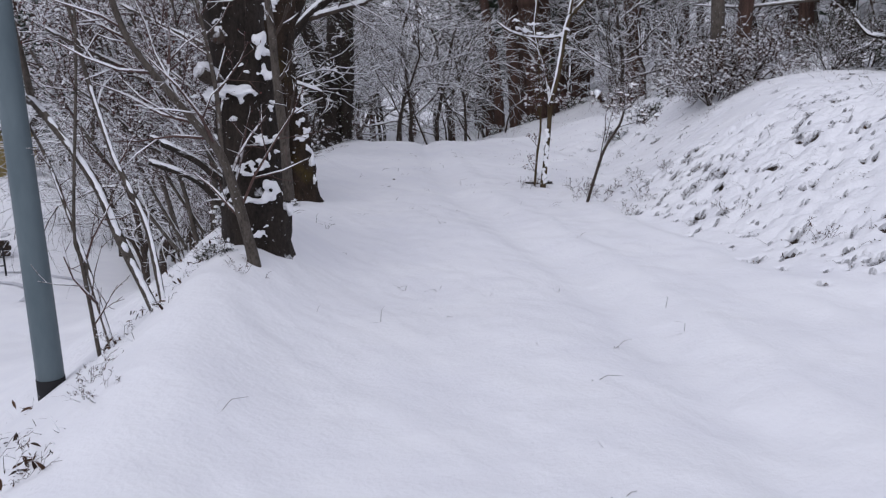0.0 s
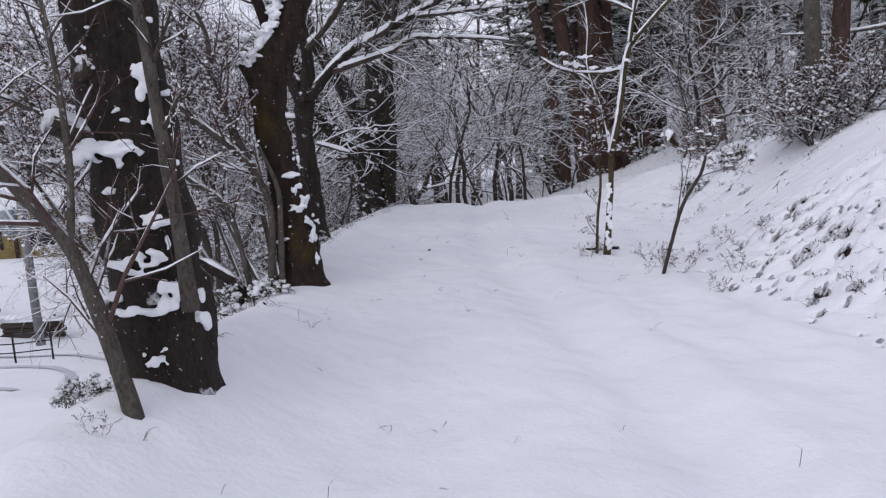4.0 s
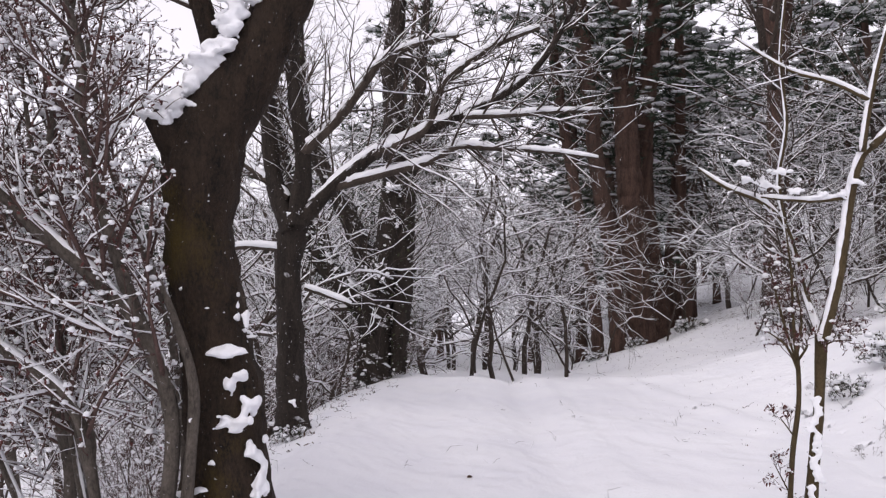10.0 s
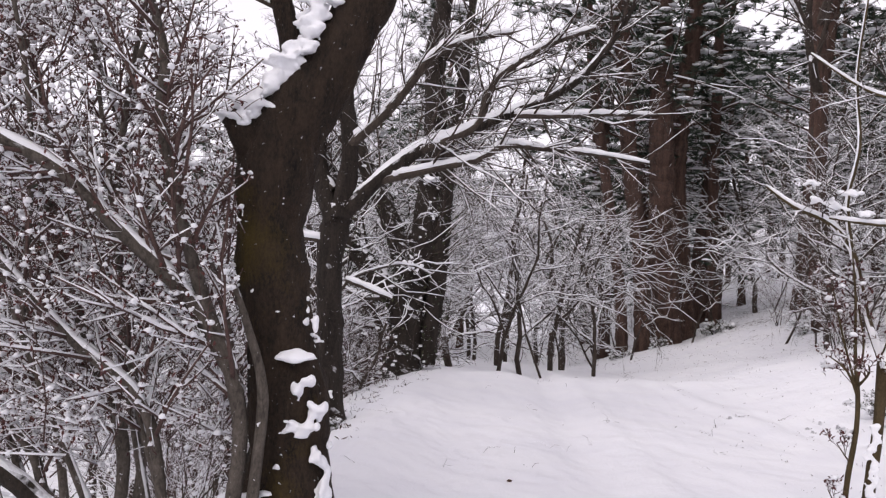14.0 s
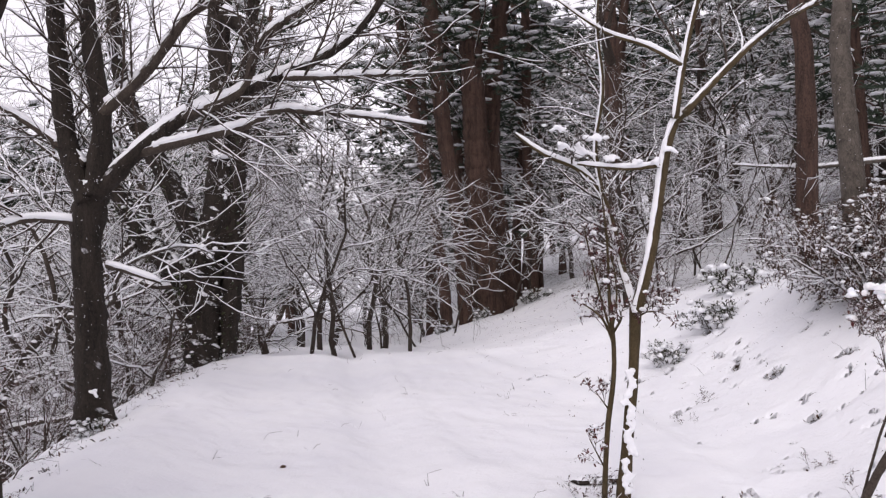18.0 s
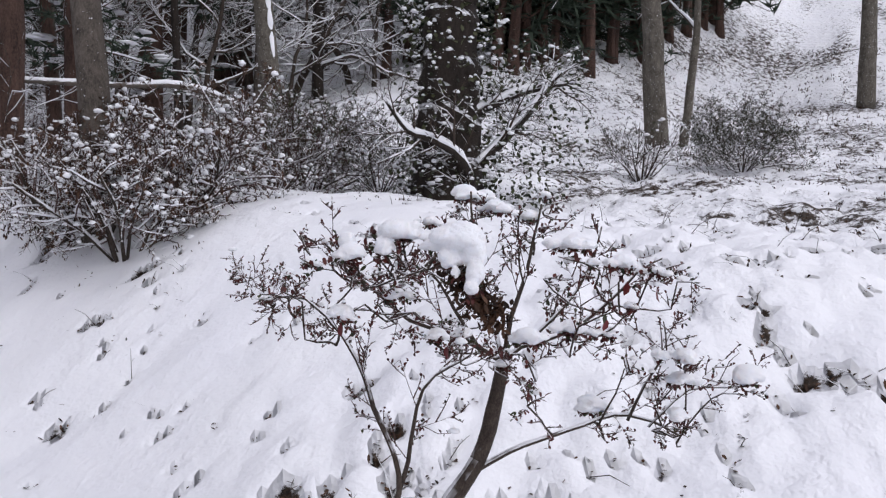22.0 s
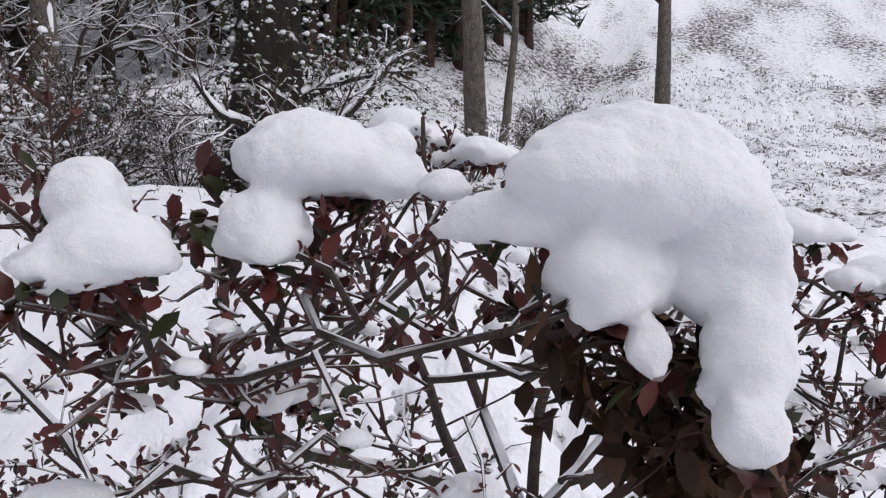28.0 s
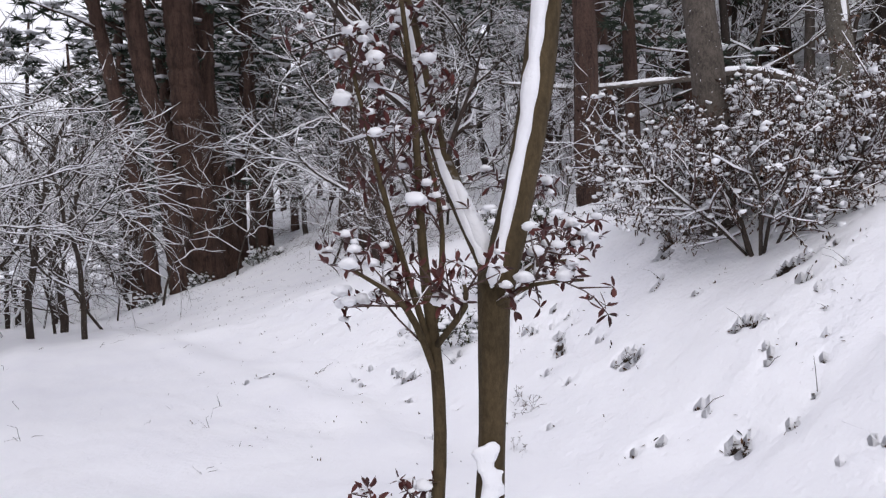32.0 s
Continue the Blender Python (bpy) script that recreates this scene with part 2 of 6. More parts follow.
class Builder:
    """Collects vertices and faces for one mesh."""

    def __init__(self):
        self.v, self.f, self.m, self.n = [], [], [], 0

    def add(self, verts, faces, mi=0):
        o = self.n
        self.v.extend([tuple(q) for q in verts])
        self.f.extend([tuple(o + i for i in q) for q in faces])
        self.m.extend([mi] * len(faces))
        self.n += len(verts)

    def tube(self, pts, rad, sides=5, mi=0, squash=1.0, lift=0.0, lump=0.0, rng=None):
        pts = np.asarray(pts, float)
        k = len(pts)
        rad = np.broadcast_to(np.asarray(rad, float), (k,))
        tan = np.gradient(pts, axis=0)
        tan /= np.maximum(np.linalg.norm(tan, axis=1), 1e-9)[:, None]
        ref = np.array((0, 0, 1.0)) if abs(tan[0][2]) < 0.85 else np.array((1.0, 0, 0))
        a = np.arange(sides) * 2 * np.pi / sides + np.pi / sides
        ca, sa = np.cos(a), np.sin(a)
        o = self.n
        for i in range(k):
            s = unit(cross3(tan[i], ref))
            u = cross3(s, tan[i])
            ref = u
            r = np.full(sides, rad[i])
            if lump:
                r = r * (1 + lump * rng.standard_normal(sides))
            ring = pts[i] + UP * lift + np.outer(ca * r, s) + np.outer(sa * r * squash, u)
            self.v.extend(map(tuple, ring))
        for i in range(k - 1):
            b0, b1 = o + i * sides, o + (i + 1) * sides
            for j in range(sides):
                j2 = (j + 1) % sides
                self.f.append((b0 + j, b0 + j2, b1 + j2, b1 + j))
        self.f.append(tuple(o + j for j in reversed(range(sides))))
        self.f.append(tuple(o + (k - 1) * sides + j for j in range(sides)))
        self.m.extend([mi] * ((k - 1) * sides + 2))
        self.n += k * sides

    def blob(self, c, r, rng, mi=0, rings=4, seg=7, flat=1.0, lump=0.18):
        """A lumpy pillow of snow, flatter beneath."""
        c, r = np.asarray(c, float), np.broadcast_to(np.asarray(r, float), (3,))
        vs = [c + (0, 0, -r[2] * 0.35 * flat)]
        for i in range(1, rings):
            th = math.pi * i / rings
            for j in range(seg):
                ph = 2 * math.pi * (j + 0.5 * (i % 2)) / seg
                q = 1 + lump * rng.standard_normal()
                z = -math.cos(th)
                z = z * (0.35 * flat if z < 0 else 1.0)
                vs.append(c + (r[0] * math.sin(th) * math.cos(ph) * q, r[1] * math.sin(th) * math.sin(ph) * q, r[2] * z * (1 + 0.5 * lump * rng.standard_normal())))
        vs.append(c + (0, 0, r[2]))
        fs = []
        for j in range(seg):
            fs.append((0, 1 + (j + 1) % seg, 1 + j))
        for i in range(rings - 2):
            b0, b1 = 1 + i * seg, 1 + (i + 1) * seg
            for j in range(seg):
                j2 = (j + 1) % seg
                fs.append((b0 + j, b0 + j2, b1 + j2, b1 + j))
        last = len(vs) - 1
        b0 = 1 + (rings - 2) * seg
        for j in range(seg):
            fs.append((b0 + j, b0 + (j + 1) % seg, last))
        self.add(vs, fs, mi)

    def leaf(self, p, d, length, width, rng, mi=0):
        """A small folded oval leaf blade."""
        d = unit(d)
        s = unit(cross3(d, UP + 0.3 * rng.standard_normal(3)))
        n = cross3(s, d)
        p = np.asarray(p, float)
        c = 0.25 * rng.standard_normal()
        rib = [p + d * length * t - n * length * c * t * t for t in (0.0, 0.35, 0.7, 1.0)]
        o = [s * width * 0.42 + n * width * 0.14, s * width * 0.5 + n * width * 0.18]
        o2 = [-s * width * 0.42 + n * width * 0.14, -s * width * 0.5 + n * width * 0.18]
        self.add([rib[0], rib[1], rib[2], rib[3], rib[1] + o[0], rib[2] + o[1] * 0.9, rib[1] + o2[0], rib[2] + o2[1] * 0.9], [(0, 4, 1), (1, 4, 5, 2), (2, 5, 3), (0, 1, 6), (1, 2, 7, 6), (2, 3, 7)], mi)

    def mesh(self, name, mats, smooth=True):
        me = bpy.data.meshes.new(name)
        me.from_pydata(self.v, [], self.f)
        for q in mats:
            me.materials.append(q)
        if len(mats) > 1:
            me.polygons.foreach_set("material_index", self.m)
        if smooth:
            me.polygons.foreach_set("use_smooth", [True] * len(me.polygons))
        me.update()
        return me


def part(name, b, mats, parent=None, label="", smooth=True, kind=""):
    """Links what a Builder holds as one mesh object under parent."""
    ob = new(name, b.mesh(name, mats if isinstance(mats, (list, tuple)) else [mats], smooth))
    if parent:
        ob.parent = parent
    if label:
        ob["label"] = label
    if kind:
        ob["kind"] = kind
    return ob


# ---- ground ----
def ss(e0, e1, x):
    t = np.clip((x - e0) / (e1 - e0), 0, 1)
    return t * t * (3 - 2 * t)


_lat = np.random.RandomState(7).rand(256, 256)


def vnoise(x, y):
    xi, yi = np.floor(x).astype(int), np.floor(y).astype(int)
    fx, fy = x - xi, y - yi
    fx, fy = fx * fx * (3 - 2 * fx), fy * fy * (3 - 2 * fy)
    g = lambda a, b: _lat[a % 256, b % 256]
    return (g(xi, yi) * (1 - fx) + g(xi + 1, yi) * fx) * (1 - fy) + (g(xi, yi + 1) * (1 - fx) + g(xi + 1, yi + 1) * fx) * fy - 0.5


def cells(x, y):
    """Squared distance to the nearest of points strewn one to a square, for rounded lumps with gaps between."""
    xi, yi = np.floor(x).astype(int), np.floor(y).astype(int)
    best = np.full(np.shape(x), 9.0)
    for i in (-1, 0, 1):
        for j in (-1, 0, 1):
            a, b = xi + i, yi + j
            px, py = a + _lat[a % 256, b % 256], b + _lat[(b + 71) % 256, (a + 13) % 256]
            best = np.minimum(best, (x - px) ** 2 + (y - py) ** 2)
    return np.minimum(best, 1.0)


def path_mid(y):
    return np.interp(y, [-5, 0, 5, 10, 15, 20, 25, 32, 45], [0.4, 0.3, 0.2, 0.0, -0.7, -0.9, -1.2, -2.0, -4.5])


def left_edge(y):
    return np.interp(y, [-5, 0, 5, 7, 9, 14.5, 18.6, 23.4, 32, 45], [-2.0, -2.1, -2.3, -2.35, -2.6, -3.0, -3.1, -2.9, -3.8, -6.5])


def bank_foot(y):
    return np.interp(y, [-5, 3, 5, 7.7, 9.3, 10.8, 12.6, 15, 16.5, 20, 25, 45], [3.4, 3.2, 2.95, 2.5, 2.05, 1.95, 2.5, 2.5, 2.2, 1.5, 1.0, 0.5])


def bank_top(y):
    return np.interp(y, [-5, 3, 7, 9, 11.5, 13, 15, 18, 25, 45], [1.6, 1.6, 1.55, 1.5, 1.55, 1.65, 1.5, 0.9, 0.4, 0.3])


def ground(x, y):
    """Height of the snow."""
    return 1.035 * ground_unit(np.asarray(x, float) / 1.035, np.asarray(y, float) / 1.035)


def ground_unit(x, y):
    z = -0.1 * np.clip(y - 19.8, 0, 26) - 0.02 * np.clip(y - 60, 0, 200)
    # bank and hill beside the path
    xf, hc = bank_foot(y), bank_top(y)
    d = x - xf
    up = hc * (0.55 * ss(-0.1, 3.8, d) + 0.45 * ss(0.0, 3.0, d))
    far = np.clip(d - 3.6, 0, None)
    fl = np.minimum(far, 22)
    up = up + 0.03 * fl + 0.006 * fl ** 2 + 0.55 * np.clip(far - 22, 0, 70) - 0.16 * np.exp(-((far - 1.6) / 1.0) ** 2) * np.clip(hc - 0.5, 0, 1)
    # slope down to the field
    e = left_edge(y) - x
    down = -4.2 * (0.8 * ss(-0.25, 6.5, e) + 0.2 * ss(-0.1, 1.6, e)) - 0.12 * np.exp(-(e / 0.5) ** 2)
    hump = np.interp(y, [-2, 2, 5, 6.5, 9, 12, 16, 24], [0.0, 0.12, 0.47, 0.56, 0.2, 0.14, 0.12, 0.0]) * np.exp(-((e + 0.75) / 0.55) ** 2)
    up = up + 0.2 * np.clip(x - 4.2, 0, 30) * ss(12, 20, y) + 0.2 * np.clip(x - 0.9, 0, 6) * ss(20, 33, y)
    z = z + up + down + hump
    # unevenness
    fine = ss(18, 9, np.abs(x - 1.5)) * ss(30, 17, np.abs(y - 10))
    near = ss(90, 30, np.abs(y - 10)) * ss(70, 20, np.abs(x))
    onpath = ss(0.2, -0.3, d) * ss(0.1, -0.4, e)
    u, v = 0.8 * x + 0.6 * y, 0.8 * y - 0.6 * x
    z = z + near * (1 - onpath) * (0.13 * vnoise(u * 0.55, v * 0.55) + fine * (0.05 * vnoise(u * 1.7 + 9, v * 1.7) + 0.03 * vnoise(x * 3.1, y * 3.1)))
    # pillows of snow over low growth on the near bank, and clods on the open hillside
    bank = ss(0.25, 0.9, d) * ss(5.5, 4.2, d) * ss(11.8, 10.6, y) * ss(-1.0, 2.0, y)
    hill = ss(3.4, 5.5, d) * ss(38, 24, x) * ss(26, 17, y) * ss(-6, 2, y)
    z = z + fine * bank * (0.10 * (0.25 - cells(u * 3.6, v * 3.6)) + 0.04 * (0.25 - cells(u * 8.0 + 5, v * 8.0)))
    z = z + hill * (0.18 * (0.25 - cells(u * 1.6, v * 1.6)) + 0.12 * (0.25 - cells(u * 3.6 + 3, v * 3.6)))
    z = z + fine * near * (0.04 * vnoise(u * 1.5, v * 1.0) + 0.02 * vnoise(u * 4.2, v * 3.1) + 0.012 * vnoise(x * 8, y * 7) + 0.006 * vnoise(x * 15, y * 13))
    rut = np.interp(y, [-4, 3.4, 5.1, 7.0, 9.9, 11.8, 14.5, 20, 32, 45], [1.9, 1.59, 1.39, 1.10, 0.48, 0.12, -0.16, -0.5, -1.5, -4.0])
    z = z - near * 0.1 * np.exp(-((x - rut) / 0.3) ** 2) + near * 0.025 * np.exp(-((x - rut - 0.5) / 0.16) ** 2) - near * 0.025 * np.exp(-((x - rut + 1.35) / 0.3) ** 2)
    z = z + 3.0 * ss(50, 95, y) * ss(-6, -26, x) + 2.9 * ss(17, 7, np.hypot(x + 27.5, y - 43))
    z = z + 0.05 * near * ss(0.35, 0.0, np.abs(d + 0.1))
    return z


def gz(x, y):
    return float(ground(x, y))


def axis_steps(fine0, fine1, step, far, until, grow_by=1.1, slow=1.022, slow_low=1.05):
    """Lines of the ground's grid: even between fine0 and fine1, wider beyond, slowly so up to until."""
    a = list(np.arange(fine0, fine1, step))
    s, q = step, fine1
    while q < far:
        a.append(q)
        s *= slow if q < until else grow_by
        q += s
    s, q, left = step, fine0, []
    while q > -far:
        s *= slow_low if q > fine0 - 8 else grow_by
        q -= s
        left.append(q)
    return np.array(left[::-1] + a)


gx, gy = axis_steps(-2.4, 5.4, 0.029, 500, 26), axis_steps(3.0, 15.6, 0.031, 600, 24, slow=1.03)
GX, GY = np.meshgrid(gx, gy)
GZ = ground(GX, GY)
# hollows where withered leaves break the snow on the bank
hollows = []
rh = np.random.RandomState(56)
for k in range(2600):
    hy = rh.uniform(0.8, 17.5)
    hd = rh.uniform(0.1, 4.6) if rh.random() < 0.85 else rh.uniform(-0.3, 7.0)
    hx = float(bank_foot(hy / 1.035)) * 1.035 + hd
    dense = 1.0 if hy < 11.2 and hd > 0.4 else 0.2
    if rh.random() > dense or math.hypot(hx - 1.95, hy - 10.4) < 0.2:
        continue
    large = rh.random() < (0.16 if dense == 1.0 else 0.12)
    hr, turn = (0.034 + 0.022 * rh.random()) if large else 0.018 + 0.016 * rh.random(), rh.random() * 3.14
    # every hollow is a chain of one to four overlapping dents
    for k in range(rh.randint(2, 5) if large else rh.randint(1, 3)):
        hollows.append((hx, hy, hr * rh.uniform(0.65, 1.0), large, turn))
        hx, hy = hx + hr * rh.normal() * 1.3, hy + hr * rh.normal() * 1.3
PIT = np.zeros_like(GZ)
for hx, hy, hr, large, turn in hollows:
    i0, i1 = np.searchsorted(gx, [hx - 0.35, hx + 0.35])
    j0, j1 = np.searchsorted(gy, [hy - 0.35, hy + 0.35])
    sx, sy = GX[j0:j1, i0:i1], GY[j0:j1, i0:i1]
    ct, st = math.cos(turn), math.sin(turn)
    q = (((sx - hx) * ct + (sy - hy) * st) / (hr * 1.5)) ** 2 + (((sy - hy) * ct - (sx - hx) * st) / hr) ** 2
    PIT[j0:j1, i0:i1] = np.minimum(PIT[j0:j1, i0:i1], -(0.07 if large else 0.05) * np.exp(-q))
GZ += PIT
nv, nu = GX.shape


def surface(x, y):
    """Height of the snow with its hollows."""
    i, j = min(max(np.searchsorted(gx, x) - 1, 0), nu - 2), min(max(np.searchsorted(gy, y) - 1, 0), nv - 2)
    a, c = (x - gx[i]) / (gx[i + 1] - gx[i]), (y - gy[j]) / (gy[j + 1] - gy[j])
    return float((GZ[j, i] * (1 - a) + GZ[j, i + 1] * a) * (1 - c) + (GZ[j + 1, i] * (1 - a) + GZ[j + 1, i + 1] * a) * c)


gb = bpy.data.meshes.new("ground")
idx = np.arange(nv * nu).reshape(nv, nu)
quads = np.stack([idx[:-1, :-1], idx[:-1, 1:], idx[1:, 1:], idx[1:, :-1]], -1).reshape(-1, 4)
gb.from_pydata(np.stack([GX, GY, GZ], -1).reshape(-1, 3).tolist(), [], quads.tolist())
gb.polygons.foreach_set("use_smooth", [True] * len(gb.polygons))
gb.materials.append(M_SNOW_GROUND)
UX, UY = GX / 1.035, GY / 1.035
offp = UX - bank_foot(UY)
thin = ss(0.1, 1.2, offp) * (0.16 + 0.32 * ss(2.8, 5.5, offp) + 0.06 * ss(13, 20, UY) + 0.22 * ss(3.6, 6.5, offp) * ss(19, 14, UY)) * (1 + 1.2 * vnoise(GX * 0.5, GY * 0.5) + 0.8 * vnoise(GX * 1.7, GY * 1.7))
thin = thin + 0.22 * ss(0.15, 0.7, left_edge(UY) - UX) * ss(6.0, 3.0, left_edge(UY) - UX) * ss(4, 8, UY)
# Hollow depth adds to the mask: bared leaves and recess shade in one colour.
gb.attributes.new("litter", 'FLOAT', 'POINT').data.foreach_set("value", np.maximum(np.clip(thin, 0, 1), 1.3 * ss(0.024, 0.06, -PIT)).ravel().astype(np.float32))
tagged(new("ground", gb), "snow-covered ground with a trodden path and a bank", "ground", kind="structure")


# ---- trees ----
def grow(rng, p, d, length, r, lvl, top, out, wob=0.12, lift=0.03, kids=(9, 6, 5, 4), angle=(50, 45, 45, 45), ratio=(0.55, 0.55, 0.5, 0.45), start=0.3, taper=0.35, seg=(0.5, 0.3, 0.22, 0.2, 0.12)):
    n = max(3 if lvl < 3 else 2, int(length / seg[min(lvl, 4)]))
    pts, q, dd = [np.array(p, float)], np.array(p, float), unit(d)
    for i in range(n):
        dd = unit(dd + wob * rng.standard_normal(3) + UP * lift)
        q = q + dd * length / n
        pts.append(q)
    rad = r * (1 - (1 - taper) * np.linspace(0, 1, n + 1))
    out.append((lvl, np.array(pts), rad))
    if lvl >= top:
        return
    k = max(1, int(round(kids[lvl] * (0.8 + 0.4 * rng.random()))))
    s0 = start if lvl == 0 else 0.18
    az = rng.random() * 6.28
    for j in range(k):
        t = s0 + (1 - s0) * (j + rng.random() * 0.8) / k
        i = min(int(t * n), n - 1)
        base = pts[i] + (pts[i + 1] - pts[i]) * (t * n - i if t < 1 else 1)
        axis = unit(pts[i + 1] - pts[i])
        s = unit(cross3(axis, UP if abs(axis[2]) < 0.9 else (1, 0, 0)))
        u = cross3(s, axis)
        az += 2.4 + rng.random() * 0.6
        side = math.cos(az) * s + math.sin(az) * u
        an = radians(angle[lvl] * (0.7 + 0.6 * rng.random()))
        cd = axis * math.cos(an) + side * math.sin(an)
        cl = length * ratio[lvl] * (1.15 - 0.6 * t) * (0.75 + 0.5 * rng.random())
        grow(rng, base, cd, cl, max(min(rad[i] * 0.6, r * 0.55), 0.0035), lvl + 1, top, out, wob * 1.15, lift, kids, angle, ratio, start, taper, seg)


def snow_on(b, pts, rad, rng, deep=0.014, wide=0.85, gaps=0.06):
    """A ridge of snow along the upper side of a limb, where it is not too steep."""
    t = np.gradient(pts, axis=0)
    t /= np.maximum(np.linalg.norm(t, axis=1), 1e-9)[:, None]
    flat = np.sqrt(np.clip(1 - t[:, 2] ** 2, 0, 1))
    keep = flat > 0.45
    run = []
    for i in range(len(pts) + 1):
        if i < len(pts) and keep[i] and rng.random() > gaps:
            run.append(i)
        else:
            if len(run) > 1:
                w = (np.array([rad[j] for j in run]) * wide + deep * 0.35) * flat[run] * (0.75 + 0.5 * rng.random(len(run)))
                w[0] *= 0.4
                w[-1] *= 0.4
                c = pts[run] + UP * (np.array([rad[j] for j in run]) * 0.75 + deep * 0.25)[:, None]
                b.tube(c, w, 4, 0, 0.9)
            run = []


def tree(name, label, category, branches, bark, limb, at=(0, 0, 0), rng=None, snow_min=0.007, sides=(9, 5, 3, 3, 3), twig=None, group="", deep=0.021, snow_to=3):
    ob = new(name)
    ob.location = at
    tagged(ob, label, category, group)
    b0, b2, bs = Builder(), Builder(), Builder()
    for lvl, pts, rad in branches:
        (b0 if lvl == 0 else b2).tube(pts, rad, sides[min(lvl, 4)], 0 if lvl <= 2 else 1)
        if lvl > 0 and lvl <= snow_to and rad[0] >= snow_min:
            snow_on(bs, pts, rad, rng, deep)
    if b0.n:
        part("trunk", b0, bark, ob)
    if b2.n:
        part("crown", b2, [limb, twig or M_TWIG], ob, kind="stuff")
    if bs.n:
        part("snow_cover", bs, M_SNOW, ob, "white snow lying along the branches", kind="stuff")
    return ob


def bare_tree(seed, h, r, lean=(0, 0), name="bare_tree", kids=(9, 6, 5, 3), top=3, angle=(55, 45, 45, 45), start=0.25, wob=0.1, label="bare deciduous tree, its branches lined with snow", bark=None, snow_to=2, ratio=(0.55, 0.55, 0.5, 0.45)):
    rng = np.random.RandomState(seed)
    out = []
    grow(rng, (0, 0, -0.15), (lean[0], lean[1], 1), h, r, 0, top, out, wob, 0.03, kids, angle, ratio, start)
    return tree(name, label, "tree", out, bark or M_BARK_BROWN, M_LIMB, (0, 0, 0), rng, snow_min=0.0042, snow_to=snow_to)


def needles(ob, pts, r, h, rng, crown, branches, tufts, blades, size=1.0, snowy=0.4, reach=0.24, bark=None):
    """Pine boughs with tufts of needles along the upper trunk."""
    n = len(pts) - 1
    bl, bn, bs = Builder(), Builder(), Builder()
    for k in range(branches):
        u = crown + (1 - crown) * (k + rng.random()) / branches
        i = min(int(u * n), n - 1)
        base = pts[i] + (pts[i + 1] - pts[i]) * (u * n - i)
        az = rng.random() * 6.283
        L = h * reach * (1.15 - 0.75 * (u - crown) / (1 - crown)) * (0.6 + 0.6 * rng.random())
        m = 6
        bp, q, d = [base], base, unit((math.cos(az), math.sin(az), 0.1 + 0.35 * rng.normal()))
        for j in range(m):
            d = unit(d + 0.12 * rng.standard_normal(3) + UP * 0.02)
            q = q + d * L / m
            bp.append(q)
        bp = np.array(bp)
        thick = np.linspace(max(0.02, r * 0.16), 0.006, m + 1)
        bl.tube(bp, thick, 4 if size < 1.7 else 3)
        if size < 1.7:
            snow_on(bs, bp, thick, rng, 0.03)
        for w in range(tufts):
            v = 0.3 + 0.7 * rng.random()
            c = bp[min(int(v * m), m)] + rng.standard_normal(3) * L * 0.15 * (1, 1, 0.4)
            s = (0.16 + 0.18 * rng.random()) * size
            for q2 in range(blades):
                dd = unit(rng.standard_normal(3) * (1, 1, 0.5) + (0, 0, 0.2))
                e = c + dd * s * (0.7 + 0.5 * rng.random())
                sd = unit(cross3(dd, rng.standard_normal(3))) * 0.024 * size
                bn.add([c - sd, c + sd, e], [(0, 1, 2)])
            if rng.random() < snowy:
                bs.blob(c + (0, 0, s * 0.35), (s * 0.75, s * 0.75, s * 0.2), rng, 0, 3, 5, 0.6, 0.3)
    part("crown", bl, bark or M_BARK_PINE, ob, kind="stuff")
    part("foliage", bn, M_NEEDLE, ob, "dark green pine needles", smooth=False, kind="stuff")
    part("snow_cover", bs, M_SNOW, ob, "white snow lying on the needles", kind="stuff")


def pine_tree(seed, h, r, crown=0.45, name="pine_tree", bend=0.02, tufts=9, branches=26, blades=16, label="tall red pine with dark needles under patches of snow", grow_tuft=1.0, snowy=0.4):
    rng = np.random.RandomState(seed)
    ob = new(name)
    tagged(ob, label, "tree")
    n = 14
    pts, q, d = [np.array((0, 0, -0.3))], np.array((0, 0, -0.3)), np.array((rng.normal() * 0.03, rng.normal() * 0.03, 1.0))
    for i in range(n):
        d = unit(d + bend * rng.standard_normal(3) * (1, 1, 0))
        q = q + d * h / n
        pts.append(q)
    pts = np.array(pts)
    t = np.linspace(0, 1, n + 1)
    rad = r * (1 - 0.7 * t) * (1 + 0.35 * np.exp(-t * 30))
    b = Builder()
    b.tube(pts, rad, 12)
    part("trunk", b, M_BARK_PINE, ob)
    needles(ob, pts, r, h, rng, crown, branches, tufts, blades, grow_tuft, snowy)
    return ob


